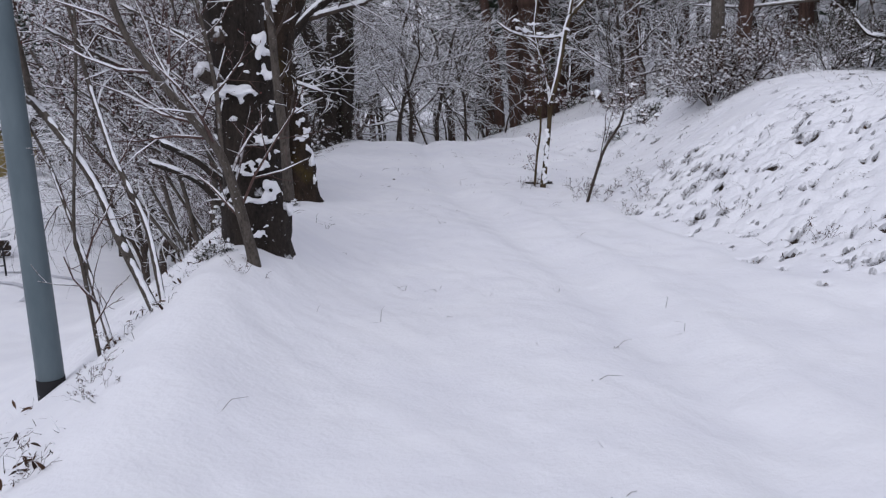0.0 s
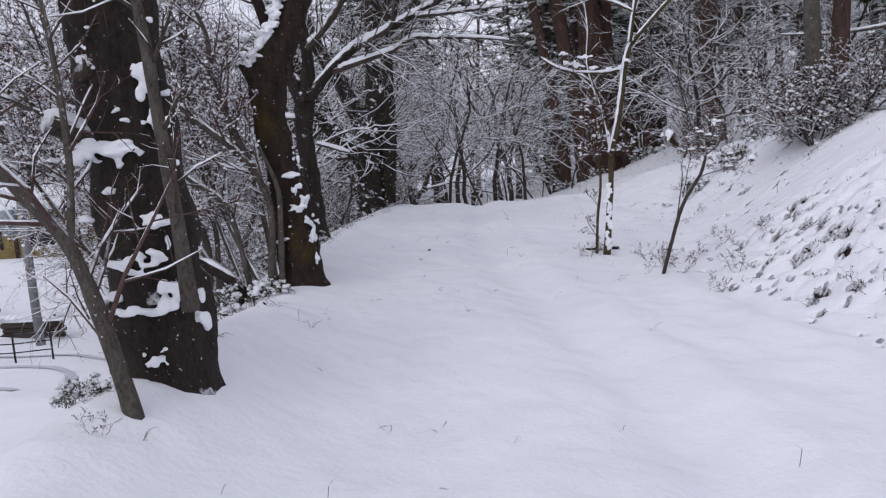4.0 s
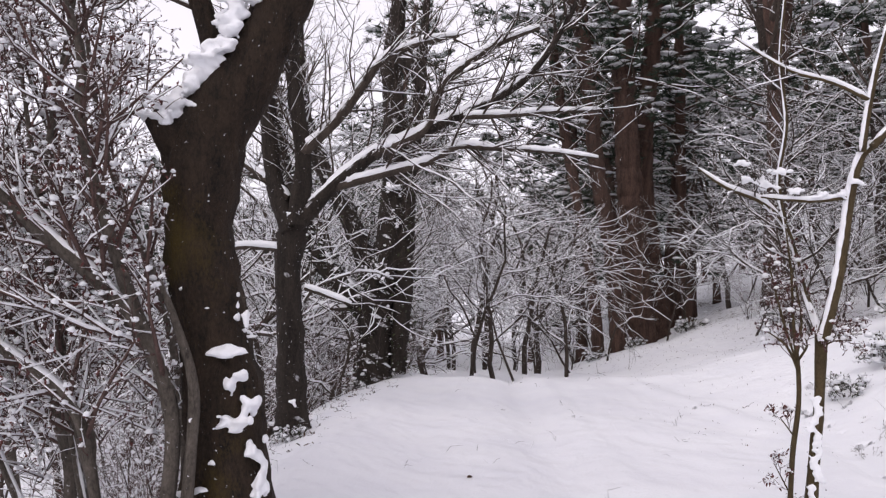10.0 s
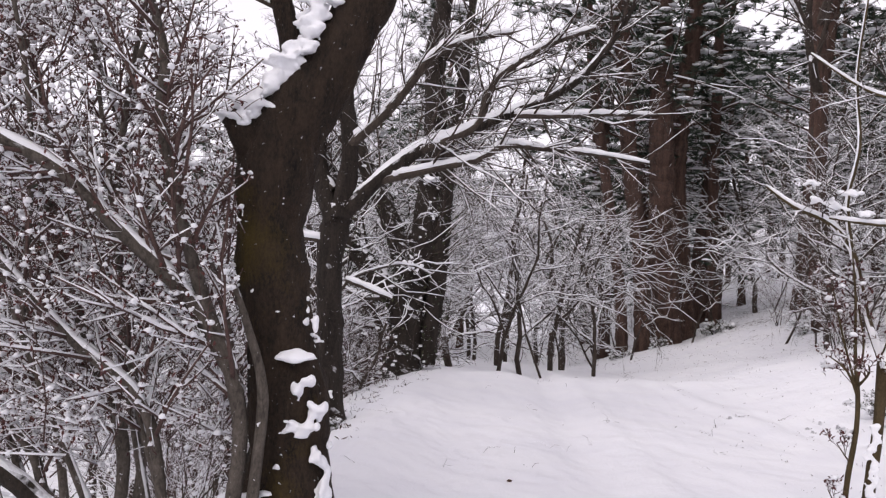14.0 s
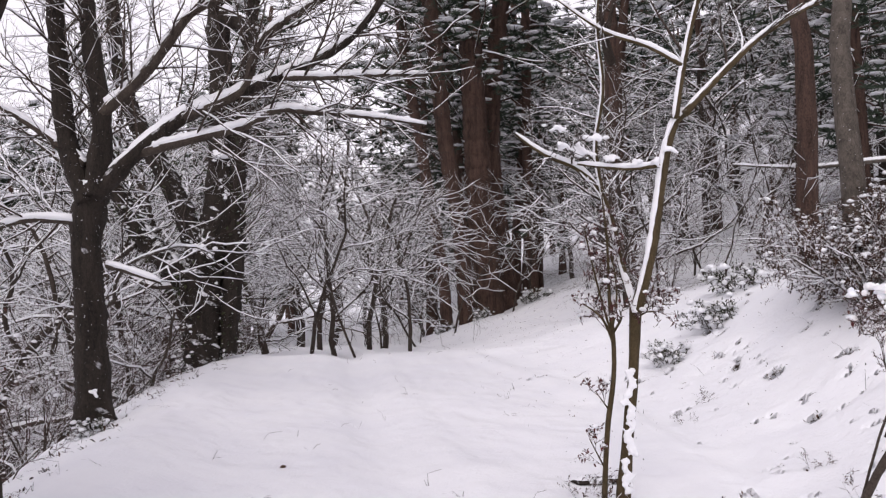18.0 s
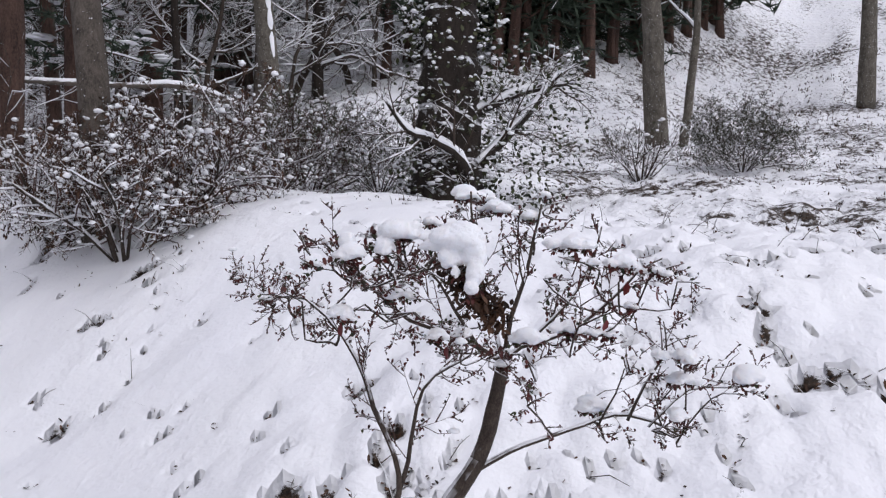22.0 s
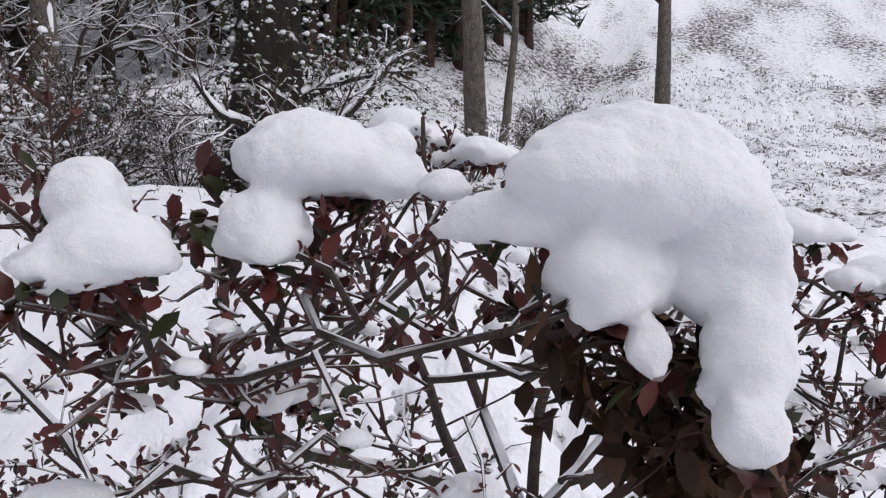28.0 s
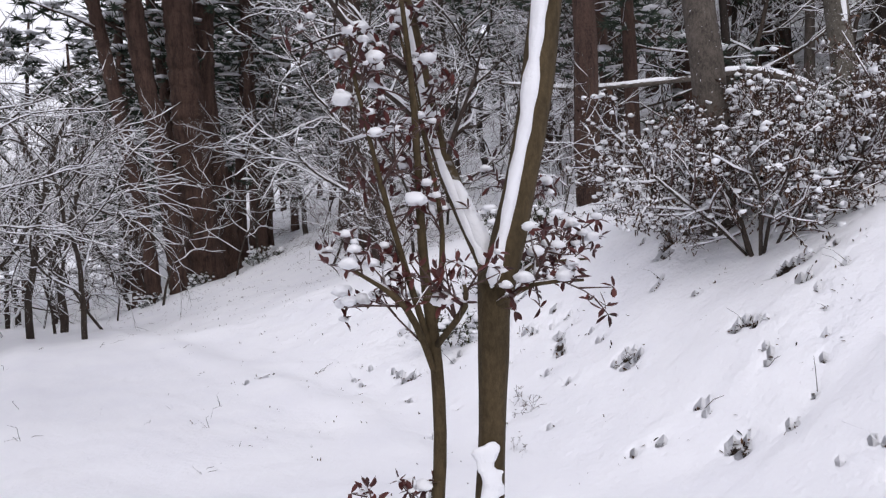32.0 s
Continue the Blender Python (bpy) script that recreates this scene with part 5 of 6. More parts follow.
# dark conifers along the upper edge of the open slope
rk = np.random.RandomState(27)
scatter(firs, [(19.4 + 0.62 * i + 0.4 * rk.normal(), 18.0 - 0.15 * i + 0.5 * rk.normal() + 1.7 * j, 0.8 + 0.3 * rk.random()) for j in range(3) for i in range(0, 21, 2 if j else 1)], 21)

# ---- lamp post ----
m, n, l, bb = mat("grey_blue_painted_steel", 0.5)
tone = tex_noise(n, l, 6, 5, 0.6, (1, 1, 0.3))
rr = ramp(n, [(0.3, (0.085, 0.115, 0.13)), (0.75, (0.13, 0.165, 0.18))])
l.new(tone.outputs[0], rr.inputs[0])
l.new(rr.outputs[0], bb.inputs["Base Color"])
bumped(n, l, bb, [(tone, 0.15, 0.004)])
M_POST = m
m, n, l, bb = mat("black_rubber_sleeve", 0.7)
bb.inputs["Base Color"].default_value = (0.012, 0.012, 0.014, 1)
M_BLACK = m
post = tagged(new("street_lamp"), "grey-blue painted steel lamp post with a black foot", "lamp post")
post.location = (-2.77, 5.14, gz(-2.77, 5.14))
b = Builder()
b.tube([(0, 0, -0.3), (0, 0, 0.5), (-0.01, 0, 2), (-0.02, 0, 4.5), (-0.02, 0, 6.5)], [0.092, 0.09, 0.082, 0.07, 0.06], 24)
part("pole", b, M_POST, post)
b = Builder()
b.tube([(0, 0, -0.1), (0, 0, 0.0), (0, 0, 0.095)], [0.096, 0.0955, 0.0945], 24)
part("foot_sleeve", b, M_BLACK, post, "black sleeve at the foot")
b = Builder()
b.tube([(-0.02, 0, 6.4), (0.3, 0.1, 6.7), (0.9, 0.2, 6.75)], [0.04, 0.035, 0.03], 10)
part("arm", b, M_POST, post)


def box(b, c, s, mi=0):
    x, y, z = c
    a, d, h = s[0] / 2, s[1] / 2, s[2] / 2
    e = min(a, d, h) * 0.12
    vs, fs = [], []
    for zz, k in ((-h, e), (-h + e, 0), (h - e, 0), (h, e)):
        vs += [(x - a + k, y - d + k, z + zz), (x + a - k, y - d + k, z + zz), (x + a - k, y + d - k, z + zz), (x - a + k, y + d - k, z + zz)]
    fs.append((3, 2, 1, 0))
    for r in range(3):
        for j in range(4):
            fs.append((r * 4 + j, r * 4 + (j + 1) % 4, r * 4 + 4 + (j + 1) % 4, r * 4 + 4 + j))
    fs.append((12, 13, 14, 15))
    b.add(vs, fs, mi)


def plain(name, col, rough=0.8, scale=5, vary=0.3, stretch=None):
    m, n, l, bb = mat(name, rough)
    t = tex_noise(n, l, scale, 5, 0.65, stretch)
    r = ramp(n, [(0.25, tuple(q * (1 - vary) for q in col)), (0.75, tuple(min(1, q * (1 + vary)) for q in col))])
    l.new(t.outputs[0], r.inputs[0])
    l.new(r.outputs[0], bb.inputs["Base Color"])
    bumped(n, l, bb, [(t, 0.2, 0.01)])
    return m


M_OCHRE = plain("ochre_wall_render", (0.30, 0.23, 0.09))
M_DARKWOOD = plain("dark_stained_timber", (0.05, 0.038, 0.03), 0.8, 8, 0.4, (1, 1, 6))
M_IRON = plain("dark_painted_iron", (0.02, 0.02, 0.022), 0.6)
M_CONC = plain("weathered_concrete_pole", (0.2, 0.2, 0.2), 0.9)
M_GLASS_DARK = plain("dark_window_glass", (0.03, 0.035, 0.04), 0.15)
M_STEEL = plain("grey_transformer_steel", (0.22, 0.25, 0.27), 0.5)

# ---- cottage beyond the field ----
FZ = -4.35
cot = tagged(new("cottage"), "low ochre cottage under a snow-covered roof", "house")
cot.matrix_basis = Matrix.Translation((-28.5, 42.5, gz(-28.5, 42.5))) @ Matrix.Rotation(radians(14), 4, 'Z') @ Matrix.Diagonal((1.2, 1, 1, 1))
b = Builder()
box(b, (0, 0, 1.3), (9.0, 4.5, 2.7))
part("wall", b, M_OCHRE, cot)
b = Builder()
b.add([(-5.2, -3, 2.6), (5.2, -3, 2.6), (5.2, 3, 2.6), (-5.2, 3, 2.6), (-5.2, 0, 3.5), (5.2, 0, 3.5)], [(0, 1, 5, 4), (2, 3, 4, 5), (0, 4, 3), (1, 2, 5), (3, 2, 1, 0)])
part("roof", b, M_DARKWOOD, cot, smooth=False)
b = Builder()
for s in (-1, 1):
    b.add([(-5.25, s * 3.05, 2.68), (5.25, s * 3.05, 2.68), (5.25, 0, 3.62), (-5.25, 0, 3.62), (-5.25, s * 3.05, 2.9), (5.25, s * 3.05, 2.9), (5.25, 0, 3.86), (-5.25, 0, 3.86)], [(0, 1, 2, 3), (7, 6, 5, 4), (0, 4, 5, 1), (0, 3, 7, 4), (1, 5, 6, 2)])
part("snow_cover", b, M_SNOW, cot, "thick white snow on the roof")
for x, w in ((-2.6, 1.6), (0.4, 1.6), (3.0, 1.3)):
    b = Builder()
    box(b, (x, -2.27, 1.5), (w, 0.08, 1.5))
    wnd = part("window", b, M_GLASS_DARK, cot)
    for dx in (-w / 2, 0, w / 2):
        b = Builder()
        box(b, (x + dx, -2.32, 1.5), (0.09, 0.08, 1.6))
        part("frame", b, M_DARKWOOD, wnd)
for x in (-4.3, -1.1, 1.8, 4.2):
    b = Builder()
    box(b, (x, -2.3, 1.3), (0.16, 0.12, 2.6))
    part("post", b, M_DARKWOOD, cot)

# ---- stacked timber and fence at the edge of the field ----
for x, y, w, h in ((-23.0, 31.5, 4.5, 1.0), (-19.0, 31.0, 2.6, 0.8), (-26.5, 30.0, 3.5, 1.3)):
    st = tagged(new("timber_stack"), "low stack of dark timber under snow", "timber stack", "timber stacks by the field")
    st.location = (x, y, gz(x, y))
    for r in range(int(h / 0.22)):
        b = Builder()
        b.tube([(-w / 2, 0.1 * (r % 2), 0.1 + r * 0.22), (w / 2, 0.1 * (r % 2), 0.12 + r * 0.22)], [0.12, 0.11], 8)
        part("log", b, M_DARKWOOD, st)
    b = Builder()
    rs = np.random.RandomState(int(-x))
    for k in range(9):
        b.blob((-w / 2 + w * (k + 0.5) / 9, 0, h + 0.05), (w / 14, 0.4, 0.16), rs, 0, 5, 9, 0.5, 0.12)
    part("snow_cover", b, M_SNOW, st, kind="stuff")
fence = tagged(new("rail_fence"), "low dark iron rail fence beside the field", "fence")
fence.location = (0, 0, 0)
fx = np.linspace(-27.0, -15.0, 11)
for i, x in enumerate(fx):
    y = 25.0 + 0.15 * (x + 21)
    b = Builder()
    b.tube([(x, y, gz(x, y) - 0.2), (x, y, gz(x, y) + 1.0)], [0.035, 0.035], 6)
    part("post", b, M_IRON, fence)
    if i:
        xp = fx[i - 1]
        yp = 25.0 + 0.15 * (xp + 21)
        for h in (0.35, 0.65, 0.93):
            b = Builder()
            b.tube([(xp, yp, gz(xp, yp) + h), (x, y, gz(x, y) + h)], [0.022, 0.022], 5)
            part("rail", b, M_IRON, fence)


def utility_pole(x, y, h, arms=True):
    p = tagged(new("utility_pole"), "grey concrete utility pole with crossarm and transformer", "utility pole")
    p.location = (x, y, gz(x, y))
    b = Builder()
    b.tube([(0, 0, -0.3), (0, 0, h * 0.5), (0, 0, h)], [0.17, 0.15, 0.12], 12)
    part("pole", b, M_CONC, p)
    b = Builder()
    box(b, (0, 0, h - 1.2), (1.8, 0.1, 0.1))
    part("crossarm", b, M_STEEL, p)
    for dx in (-0.8, -0.4, 0.4, 0.8):
        b = Builder()
        b.tube([(dx, 0, h - 1.15), (dx, 0, h - 0.98), (dx, 0, h - 0.9)], [0.05, 0.06, 0.03], 8)
        part("insulator", b, M_CONC, p)
    b = Builder()
    b.tube([(-0.55, 0, h - 5.0), (-0.55, 0, h - 4.95), (-0.55, 0, h - 4.1), (-0.55, 0, h - 4.05)], [0.2, 0.27, 0.27, 0.2], 12)
    part("transformer", b, M_STEEL, p, "grey steel transformer can")
    return p


utility_pole(-17.7, 29.4, 9.2)
utility_pole(-24.0, 24.0, 7.2)
for k, (a, c) in enumerate((((-18.5, 29.4, 3.8), (-60, 33, 5.0)), ((-16.9, 29.4, 3.8), (-60, 36, 5.0)), ((-17.7, 29.4, 2.6), (-24.0, 24.0, 1.8)), ((-24.0, 24.0, 1.9), (-60, 14, 2.0)))):
    b = Builder()
    t = np.linspace(0, 1, 14)[:, None]
    ln = np.array(a) * (1 - t) + np.array(c) * t
    ln[:, 2] -= (1.2 * 4 * t * (1 - t))[:, 0]
    b.tube(ln, 0.018, 4)
    tagged(part("overhead_wire", b, M_IRON), "thin black overhead wire strung between poles", "wire", "overhead wires")

# ---- wheel marks on the snowy field ----
# Flat strips just above the field; their darker grey stands in for groove depth.
M_TRACK = plain("packed_grey_snow", (0.55, 0.56, 0.6), 0.6, 12, 0.1)
for cx, cy, r0, a0, a1 in ((-16.5, 20.5, 6.2, 20, 110), (-16.5, 20.5, 4.6, 10, 120), (-17.5, 14.0, 8.5, 60, 130), (-17.5, 14.0, 7.0, 50, 135), (-13.0, 12.0, 6.0, 90, 170)):
    b = Builder()
    aa = np.radians(np.linspace(a0, a1, 40))
    vs, fs = [], []
    for i, a in enumerate(aa):
        for q in (-0.13, 0.13):
            x, y = cx + (r0 + q) * math.cos(a), cy + (r0 + q) * math.sin(a)
            vs.append((x, y, gz(x, y) + 0.03))
        if i:
            fs.append((2 * i - 2, 2 * i - 1, 2 * i + 1, 2 * i))
    b.add(vs, fs)
    tagged(part("wheel_track", b, M_TRACK), "curved wheel track pressed into the field snow", "wheel track", "wheel tracks on the field", kind="structure")


# ---- azalea shrub beside the path ----
AZ = tagged(new("azalea"), "small azalea with reddish leaves under caps of snow", "shrub")
ra = np.random.RandomState(31)
FORK = (2.26, 10.04, 1.16)
az_limbs = [[(1.90, 10.46, -0.05, 0.022), (1.99, 10.32, 0.4, 0.02), (2.07, 10.18, 0.76, 0.019), (2.181, 10.078, 1.002, 0.018), (2.22, 10.046, 1.07, 0.017), (2.25, 10.032, 1.16, 0.0155), (2.271, 10.024, 1.257, 0.013)],
            [(2.208, 10.055, 1.047, 0.010), (2.272, 10.005, 1.082, 0.009), (2.344, 9.941, 1.107, 0.008), (2.408, 9.87, 1.129, 0.007), (2.456, 9.826, 1.132, 0.006), (2.483, 9.775, 1.111, 0.005), (2.528, 9.733, 1.078, 0.004)],
            [(2.02, 10.3, 0.5, 0.010), (2.05, 10.2, 0.85, 0.0092), (2.053, 10.124, 1.032, 0.0085), (2.06, 10.19, 1.17, 0.0076), (2.10, 10.30, 1.28, 0.0064), (2.16, 10.44, 1.335, 0.005), (2.20, 10.55, 1.33, 0.004), (2.25, 10.66, 1.325, 0.0034), (2.35, 10.80, 1.345, 0.0028)],
            [(2.08, 10.2, 0.85, 0.0075), (2.111, 10.143, 1.034, 0.007), (2.124, 10.13, 1.129, 0.006), (2.143, 10.123, 1.2, 0.005), (2.178, 10.086, 1.242, 0.004), (2.197, 10.055, 1.265, 0.003)],
            [(2.456, 9.826, 1.132, 0.006), (2.474, 9.8, 1.208, 0.0047), (2.496, 9.769, 1.278, 0.0033), (2.492, 9.782, 1.341, 0.002)],
            [(2.479, 9.789, 1.12, 0.005), (2.54, 9.723, 1.195, 0.004), (2.58, 9.652, 1.198, 0.003), (2.622, 9.598, 1.198, 0.002)],
            [(2.408, 9.87, 1.129, 0.004), (2.397, 9.835, 1.194, 0.003), (2.389, 9.812, 1.243, 0.002)],
            [(2.271, 10.024, 1.257, 0.011), (2.208, 10.08, 1.304, 0.0094), (2.137, 10.127, 1.334, 0.0078), (2.087, 10.158, 1.362, 0.0062), (2.033, 10.197, 1.414, 0.0046), (1.979, 10.258, 1.483, 0.003)],
            [(2.241, 10.059, 1.277, 0.008), (2.182, 10.068, 1.34, 0.0063), (2.107, 10.064, 1.399, 0.0047), (2.059, 10.073, 1.451, 0.003)],
            [(2.273, 10.022, 1.268, 0.009), (2.299, 10.023, 1.343, 0.0075), (2.324, 10.006, 1.421, 0.006), (2.344, 9.999, 1.489, 0.0045), (2.366, 9.987, 1.557, 0.003)],
            [(2.274, 10.02, 1.263, 0.009), (2.323, 9.977, 1.312, 0.0075), (2.371, 9.938, 1.367, 0.006), (2.404, 9.906, 1.435, 0.0045), (2.44, 9.892, 1.527, 0.003)],
            [(2.297, 10.001, 1.284, 0.007), (2.322, 9.918, 1.318, 0.006), (2.347, 9.839, 1.378, 0.005), (2.375, 9.795, 1.433, 0.004), (2.402, 9.749, 1.467, 0.003)],
            [(2.271, 10.024, 1.257, 0.009), (2.325, 10.078, 1.335, 0.0075), (2.343, 10.116, 1.424, 0.006), (2.357, 10.141, 1.518, 0.0045), (2.356, 10.15, 1.588, 0.003)]]
MAIN = len(az_limbs)
# caps of snow: lists of (centre, radii)
CAPS = [[((1.921, 9.942, 1.503), (0.036, 0.041, 0.030)), ((1.910, 9.975, 1.492), (0.016, 0.028, 0.012)), ((1.908, 9.949, 1.475), (0.018, 0.020, 0.022)), ((1.899, 9.935, 1.455), (0.007, 0.007, 0.011)), ((1.916, 9.914, 1.480), (0.018, 0.020, 0.033)), ((1.905, 9.907, 1.453), (0.013, 0.014, 0.025)), ((1.895, 9.906, 1.434), (0.010, 0.011, 0.016))],
        [((1.930, 10.061, 1.511), (0.027, 0.029, 0.021)), ((1.943, 10.043, 1.509), (0.019, 0.020, 0.018)), ((1.914, 10.070, 1.484), (0.015, 0.017, 0.019)), ((1.945, 10.035, 1.520), (0.010, 0.010, 0.010))],
        [((1.885, 10.123, 1.493), (0.014, 0.015, 0.017)), ((1.881, 10.111, 1.477), (0.020, 0.024, 0.016)), ((1.872, 10.121, 1.471), (0.013, 0.016, 0.011))],
        [((1.891, 10.134, 1.380), (0.019, 0.021, 0.014)), ((1.895, 10.125, 1.372), (0.016, 0.016, 0.009))]]
LUMPS = [((2.40, 10.19, 1.588), 0.036), ((2.44, 10.16, 1.583), 0.028), ((2.37, 10.10, 1.560), 0.028), ((2.38, 10.03, 1.543), 0.026), ((2.44, 10.02, 1.588), 0.015), ((2.222, 10.168, 1.526), 0.02), ((1.920, 10.101, 1.487), 0.008), ((2.185, 9.859, 1.496), 0.028), ((2.256, 9.789, 1.467), 0.028), ((2.29, 9.735, 1.452), 0.017),
         ((2.186, 10.428, 1.436), 0.026), ((2.25, 10.55, 1.398), 0.018), ((2.214, 10.589, 1.344), 0.019), ((2.35, 10.80, 1.363), 0.012), ((2.031, 10.121, 1.402), 0.025), ((2.05, 10.048, 1.335), 0.022), ((2.12, 10.035, 1.33), 0.022), ((2.17, 9.978, 1.275), 0.016), ((2.124, 9.912, 1.337), 0.030),
         ((2.21, 9.862, 1.348), 0.029), ((2.27, 9.823, 1.338), 0.021), ((2.27, 9.78, 1.388), 0.014), ((2.582, 9.615, 1.234), 0.042), ((2.42, 9.71, 1.285), 0.028), ((2.432, 9.897, 1.162), 0.034), ((2.42, 9.72, 1.17), 0.024), ((2.45, 9.72, 1.235), 0.026)]
joints = np.array([q[:3] for rows in az_limbs[7:] + [az_limbs[2][4:]] + [az_limbs[1][2:]] for q in rows])
tips = [(c[0] + 0.004, c[1], c[2] - 0.7 * r) for c, r in LUMPS]
for cap in CAPS:
    tips += [(c[0] + 0.3 * w[0] * ra.normal(), c[1] + 0.6 * w[1] * ra.normal(), c[2] - 0.85 * w[2]) for c, w in cap[:3]]
tips += [(1.95, 10.16, 1.47), (1.93, 10.235, 1.49), (1.99, 10.30, 1.46), (2.34, 10.03, 1.55), (2.34, 9.87, 1.48), (2.46, 9.68, 1.4), (2.07, 10.47, 1.37), (2.2, 9.95, 1.5), (2.3, 10.2, 1.45), (2.12, 10.3, 1.42), (2.02, 10.38, 1.38)]
for k in range(10):
    q = unit(ra.standard_normal(3)) * (0.5 + 0.5 * ra.random())
    t = np.array((2.17, 10.02, 1.39)) + q * (0.22, 0.40, 0.16)
    if t[0] > 1.9:
        tips.append(tuple(t))
for k, t in enumerate(tips):
    t = np.array(t)
    gap = np.linalg.norm(joints - t, axis=1) + 3.0 * np.clip(joints[:, 2] - t[2] + 0.03, 0, 1)
    src = joints[int(np.argmin(np.abs(gap - 0.09)))]
    mid = src * 0.5 + t * 0.5 + ra.standard_normal(3) * 0.02 - (0, 0, 0.02)
    az_limbs.append([(*src, 0.0042), (*(src * 0.75 + mid * 0.25 + ra.standard_normal(3) * 0.012), 0.0036), (*mid, 0.003), (*(mid * 0.4 + t * 0.6 + ra.standard_normal(3) * 0.018), 0.0028), (*t, 0.002)])
M_TWIG_AZ = bark_material("reddish_azalea_twig_bark", (0.04, 0.022, 0.018), (0.12, 0.07, 0.058), 0.15, 60, (1, 1, 1), None, 0.002)
M_AZ_BARK = bark_material("grey_brown_azalea_bark", (0.022, 0.016, 0.013), (0.095, 0.074, 0.06), 0.08, 60, (1, 1, 1), None, 0.003)
btw, blf, bsn, brn = Builder(), Builder(), Builder(), Builder()
EYES = [np.array(q) for q in ((1.46, 9.82, 1.52), (1.6, 9.93, 1.47), (1.66, 9.95, 1.49), (1.6, 10.0, 1.48), (1.25, 10.0, 1.47))]


def clear_of_path(p):
    return p[0] > 1.86 and min(np.linalg.norm(p - e) for e in EYES) > 0.235


def rosette(p, d, n, size):
    for q in range(n):
        o = d * 0.3 + ra.standard_normal(3) * 0.75 + (0, 0, 0.1)
        (blf if ra.random() < 0.8 else brn).leaf(p - d * 0.006 * q, o, size * (0.7 + 0.6 * ra.random()), size * 0.62, ra)


for k, rows in enumerate(az_limbs):
    pts, rad = smooth_line(rows, 0.03, 1.0)
    rad = rad * (0.62 if k else 0.95)
    b = Builder()
    pts = pts + 0.004 * np.cumsum(ra.standard_normal(pts.shape) * 0.6, axis=0) * np.linspace(0, 1, len(pts))[:, None] * (k > 0)
    b.tube(pts, rad, 8 if k < 4 else 6, 0, 1.0, 0.0, 0.05, ra)
    part("stem" if k < 4 else "branch", b, M_AZ_BARK, AZ)
    out = []
    if 0 < k < MAIN:
        side_twigs(ra, pts, rad, out, 0.055, 0.12, 3, 4, (0, 0, 0, 4), 0.5 if k < 4 else 0.3)
    elif k >= MAIN:
        side_twigs(ra, pts, rad, out, 0.075, 0.07, 3, 4, (0, 0, 0, 3), 0.4, 0.05)
        rosette(pts[-1], unit(pts[-1] - pts[-2]), 6, 0.013)
    for lvl, p, r in out:
        if not all(clear_of_path(q) for q in p):
            continue
        btw.tube(p, np.clip(r * 0.5, 0.0007, 0.0016), 5)
        rosette(p[-1], unit(p[-1] - p[-2]), 5, 0.0085)
        if ra.random() < 0.1:
            s = 0.004 + 0.008 * ra.random() ** 2
            bsn.blob(p[-1] + UP * s * 0.3, (s, s * (0.8 + 0.4 * ra.random()), s * 0.7), ra, 0, 7, 11, 1.4, 0.1)


def snow_cap(pieces, voxel, name="snow_cap", rounds=6):
    b = Builder()
    r = np.random.RandomState(len(pieces) + int(pieces[0][0][1] * 1000))
    for c, s in pieces:
        b.blob(c, s, r, 0, 10, 16, 1.5, 0.03)
        for q in range(7):
            o = r.standard_normal(3)
            o = o / np.linalg.norm(o) * np.array(s) * 0.72
            w = 0.3 + 0.3 * r.random()
            b.blob(np.array(c) + o * (1, 1, 0.7), np.array(s) * w, r, 0, 7, 10, 1.5, 0.05)
    ob = melt(part(name, b, M_SNOW_FINE, AZ, "rounded cap of fresh white snow"), voxel, rounds)
    rough = ob.modifiers.new("crystals", 'DISPLACE')
    rough.texture, rough.strength, rough.mid_level, rough.texture_coords = CRYSTAL, 0.0035, 0.5, 'LOCAL'
    for c, s in pieces:
        for q in range(5 if s[1] > 0.012 else 2):
            a = r.random() * 6.283
            p = np.array(c) + (s[0] * 0.75 * math.cos(a), s[1] * 0.75 * math.sin(a), -s[2] * (0.8 + 0.2 * r.random()))
            if clear_of_path(p) and all((((p - np.array(o)) / np.array(w)) ** 2).sum() > 0.6 for o, w in pieces):
                rosette(p, unit((math.cos(a), math.sin(a), -0.3)), 4, 0.0105)
    return ob


CRYSTAL = bpy.data.textures.new("snow_crystals", 'CLOUDS')
CRYSTAL.noise_scale, CRYSTAL.noise_depth = 0.006, 3
for cap in CAPS:
    snow_cap(cap, 0.0019, rounds=5)
for c, r in LUMPS:
    soft = [(c, (r * 0.7, r * 0.8, r * 0.52))]
    for q in range(5):
        w = r * (0.32 + 0.24 * ra.random())
        soft.append(((c[0] + 0.45 * r * ra.normal(), c[1] + 0.6 * r * ra.normal(), c[2] - r * (0.05 + 0.3 * ra.random())), (w, w * 1.15, w * 0.75)))
    snow_cap(soft, max(0.0022, r * 0.1), rounds=3)
part("twig_mass", btw, M_TWIG_AZ, AZ, kind="stuff")
part("foliage", blf, M_LEAF_RED, AZ, "small dark red leaves at the twig ends", kind="stuff")
part("foliage", brn, M_LEAF_DARK, AZ, "small dark green leaves at the twig ends", kind="stuff")
part("snow_cover", bsn, M_SNOW_FINE, AZ, "small white snow clumps on twigs", kind="stuff")
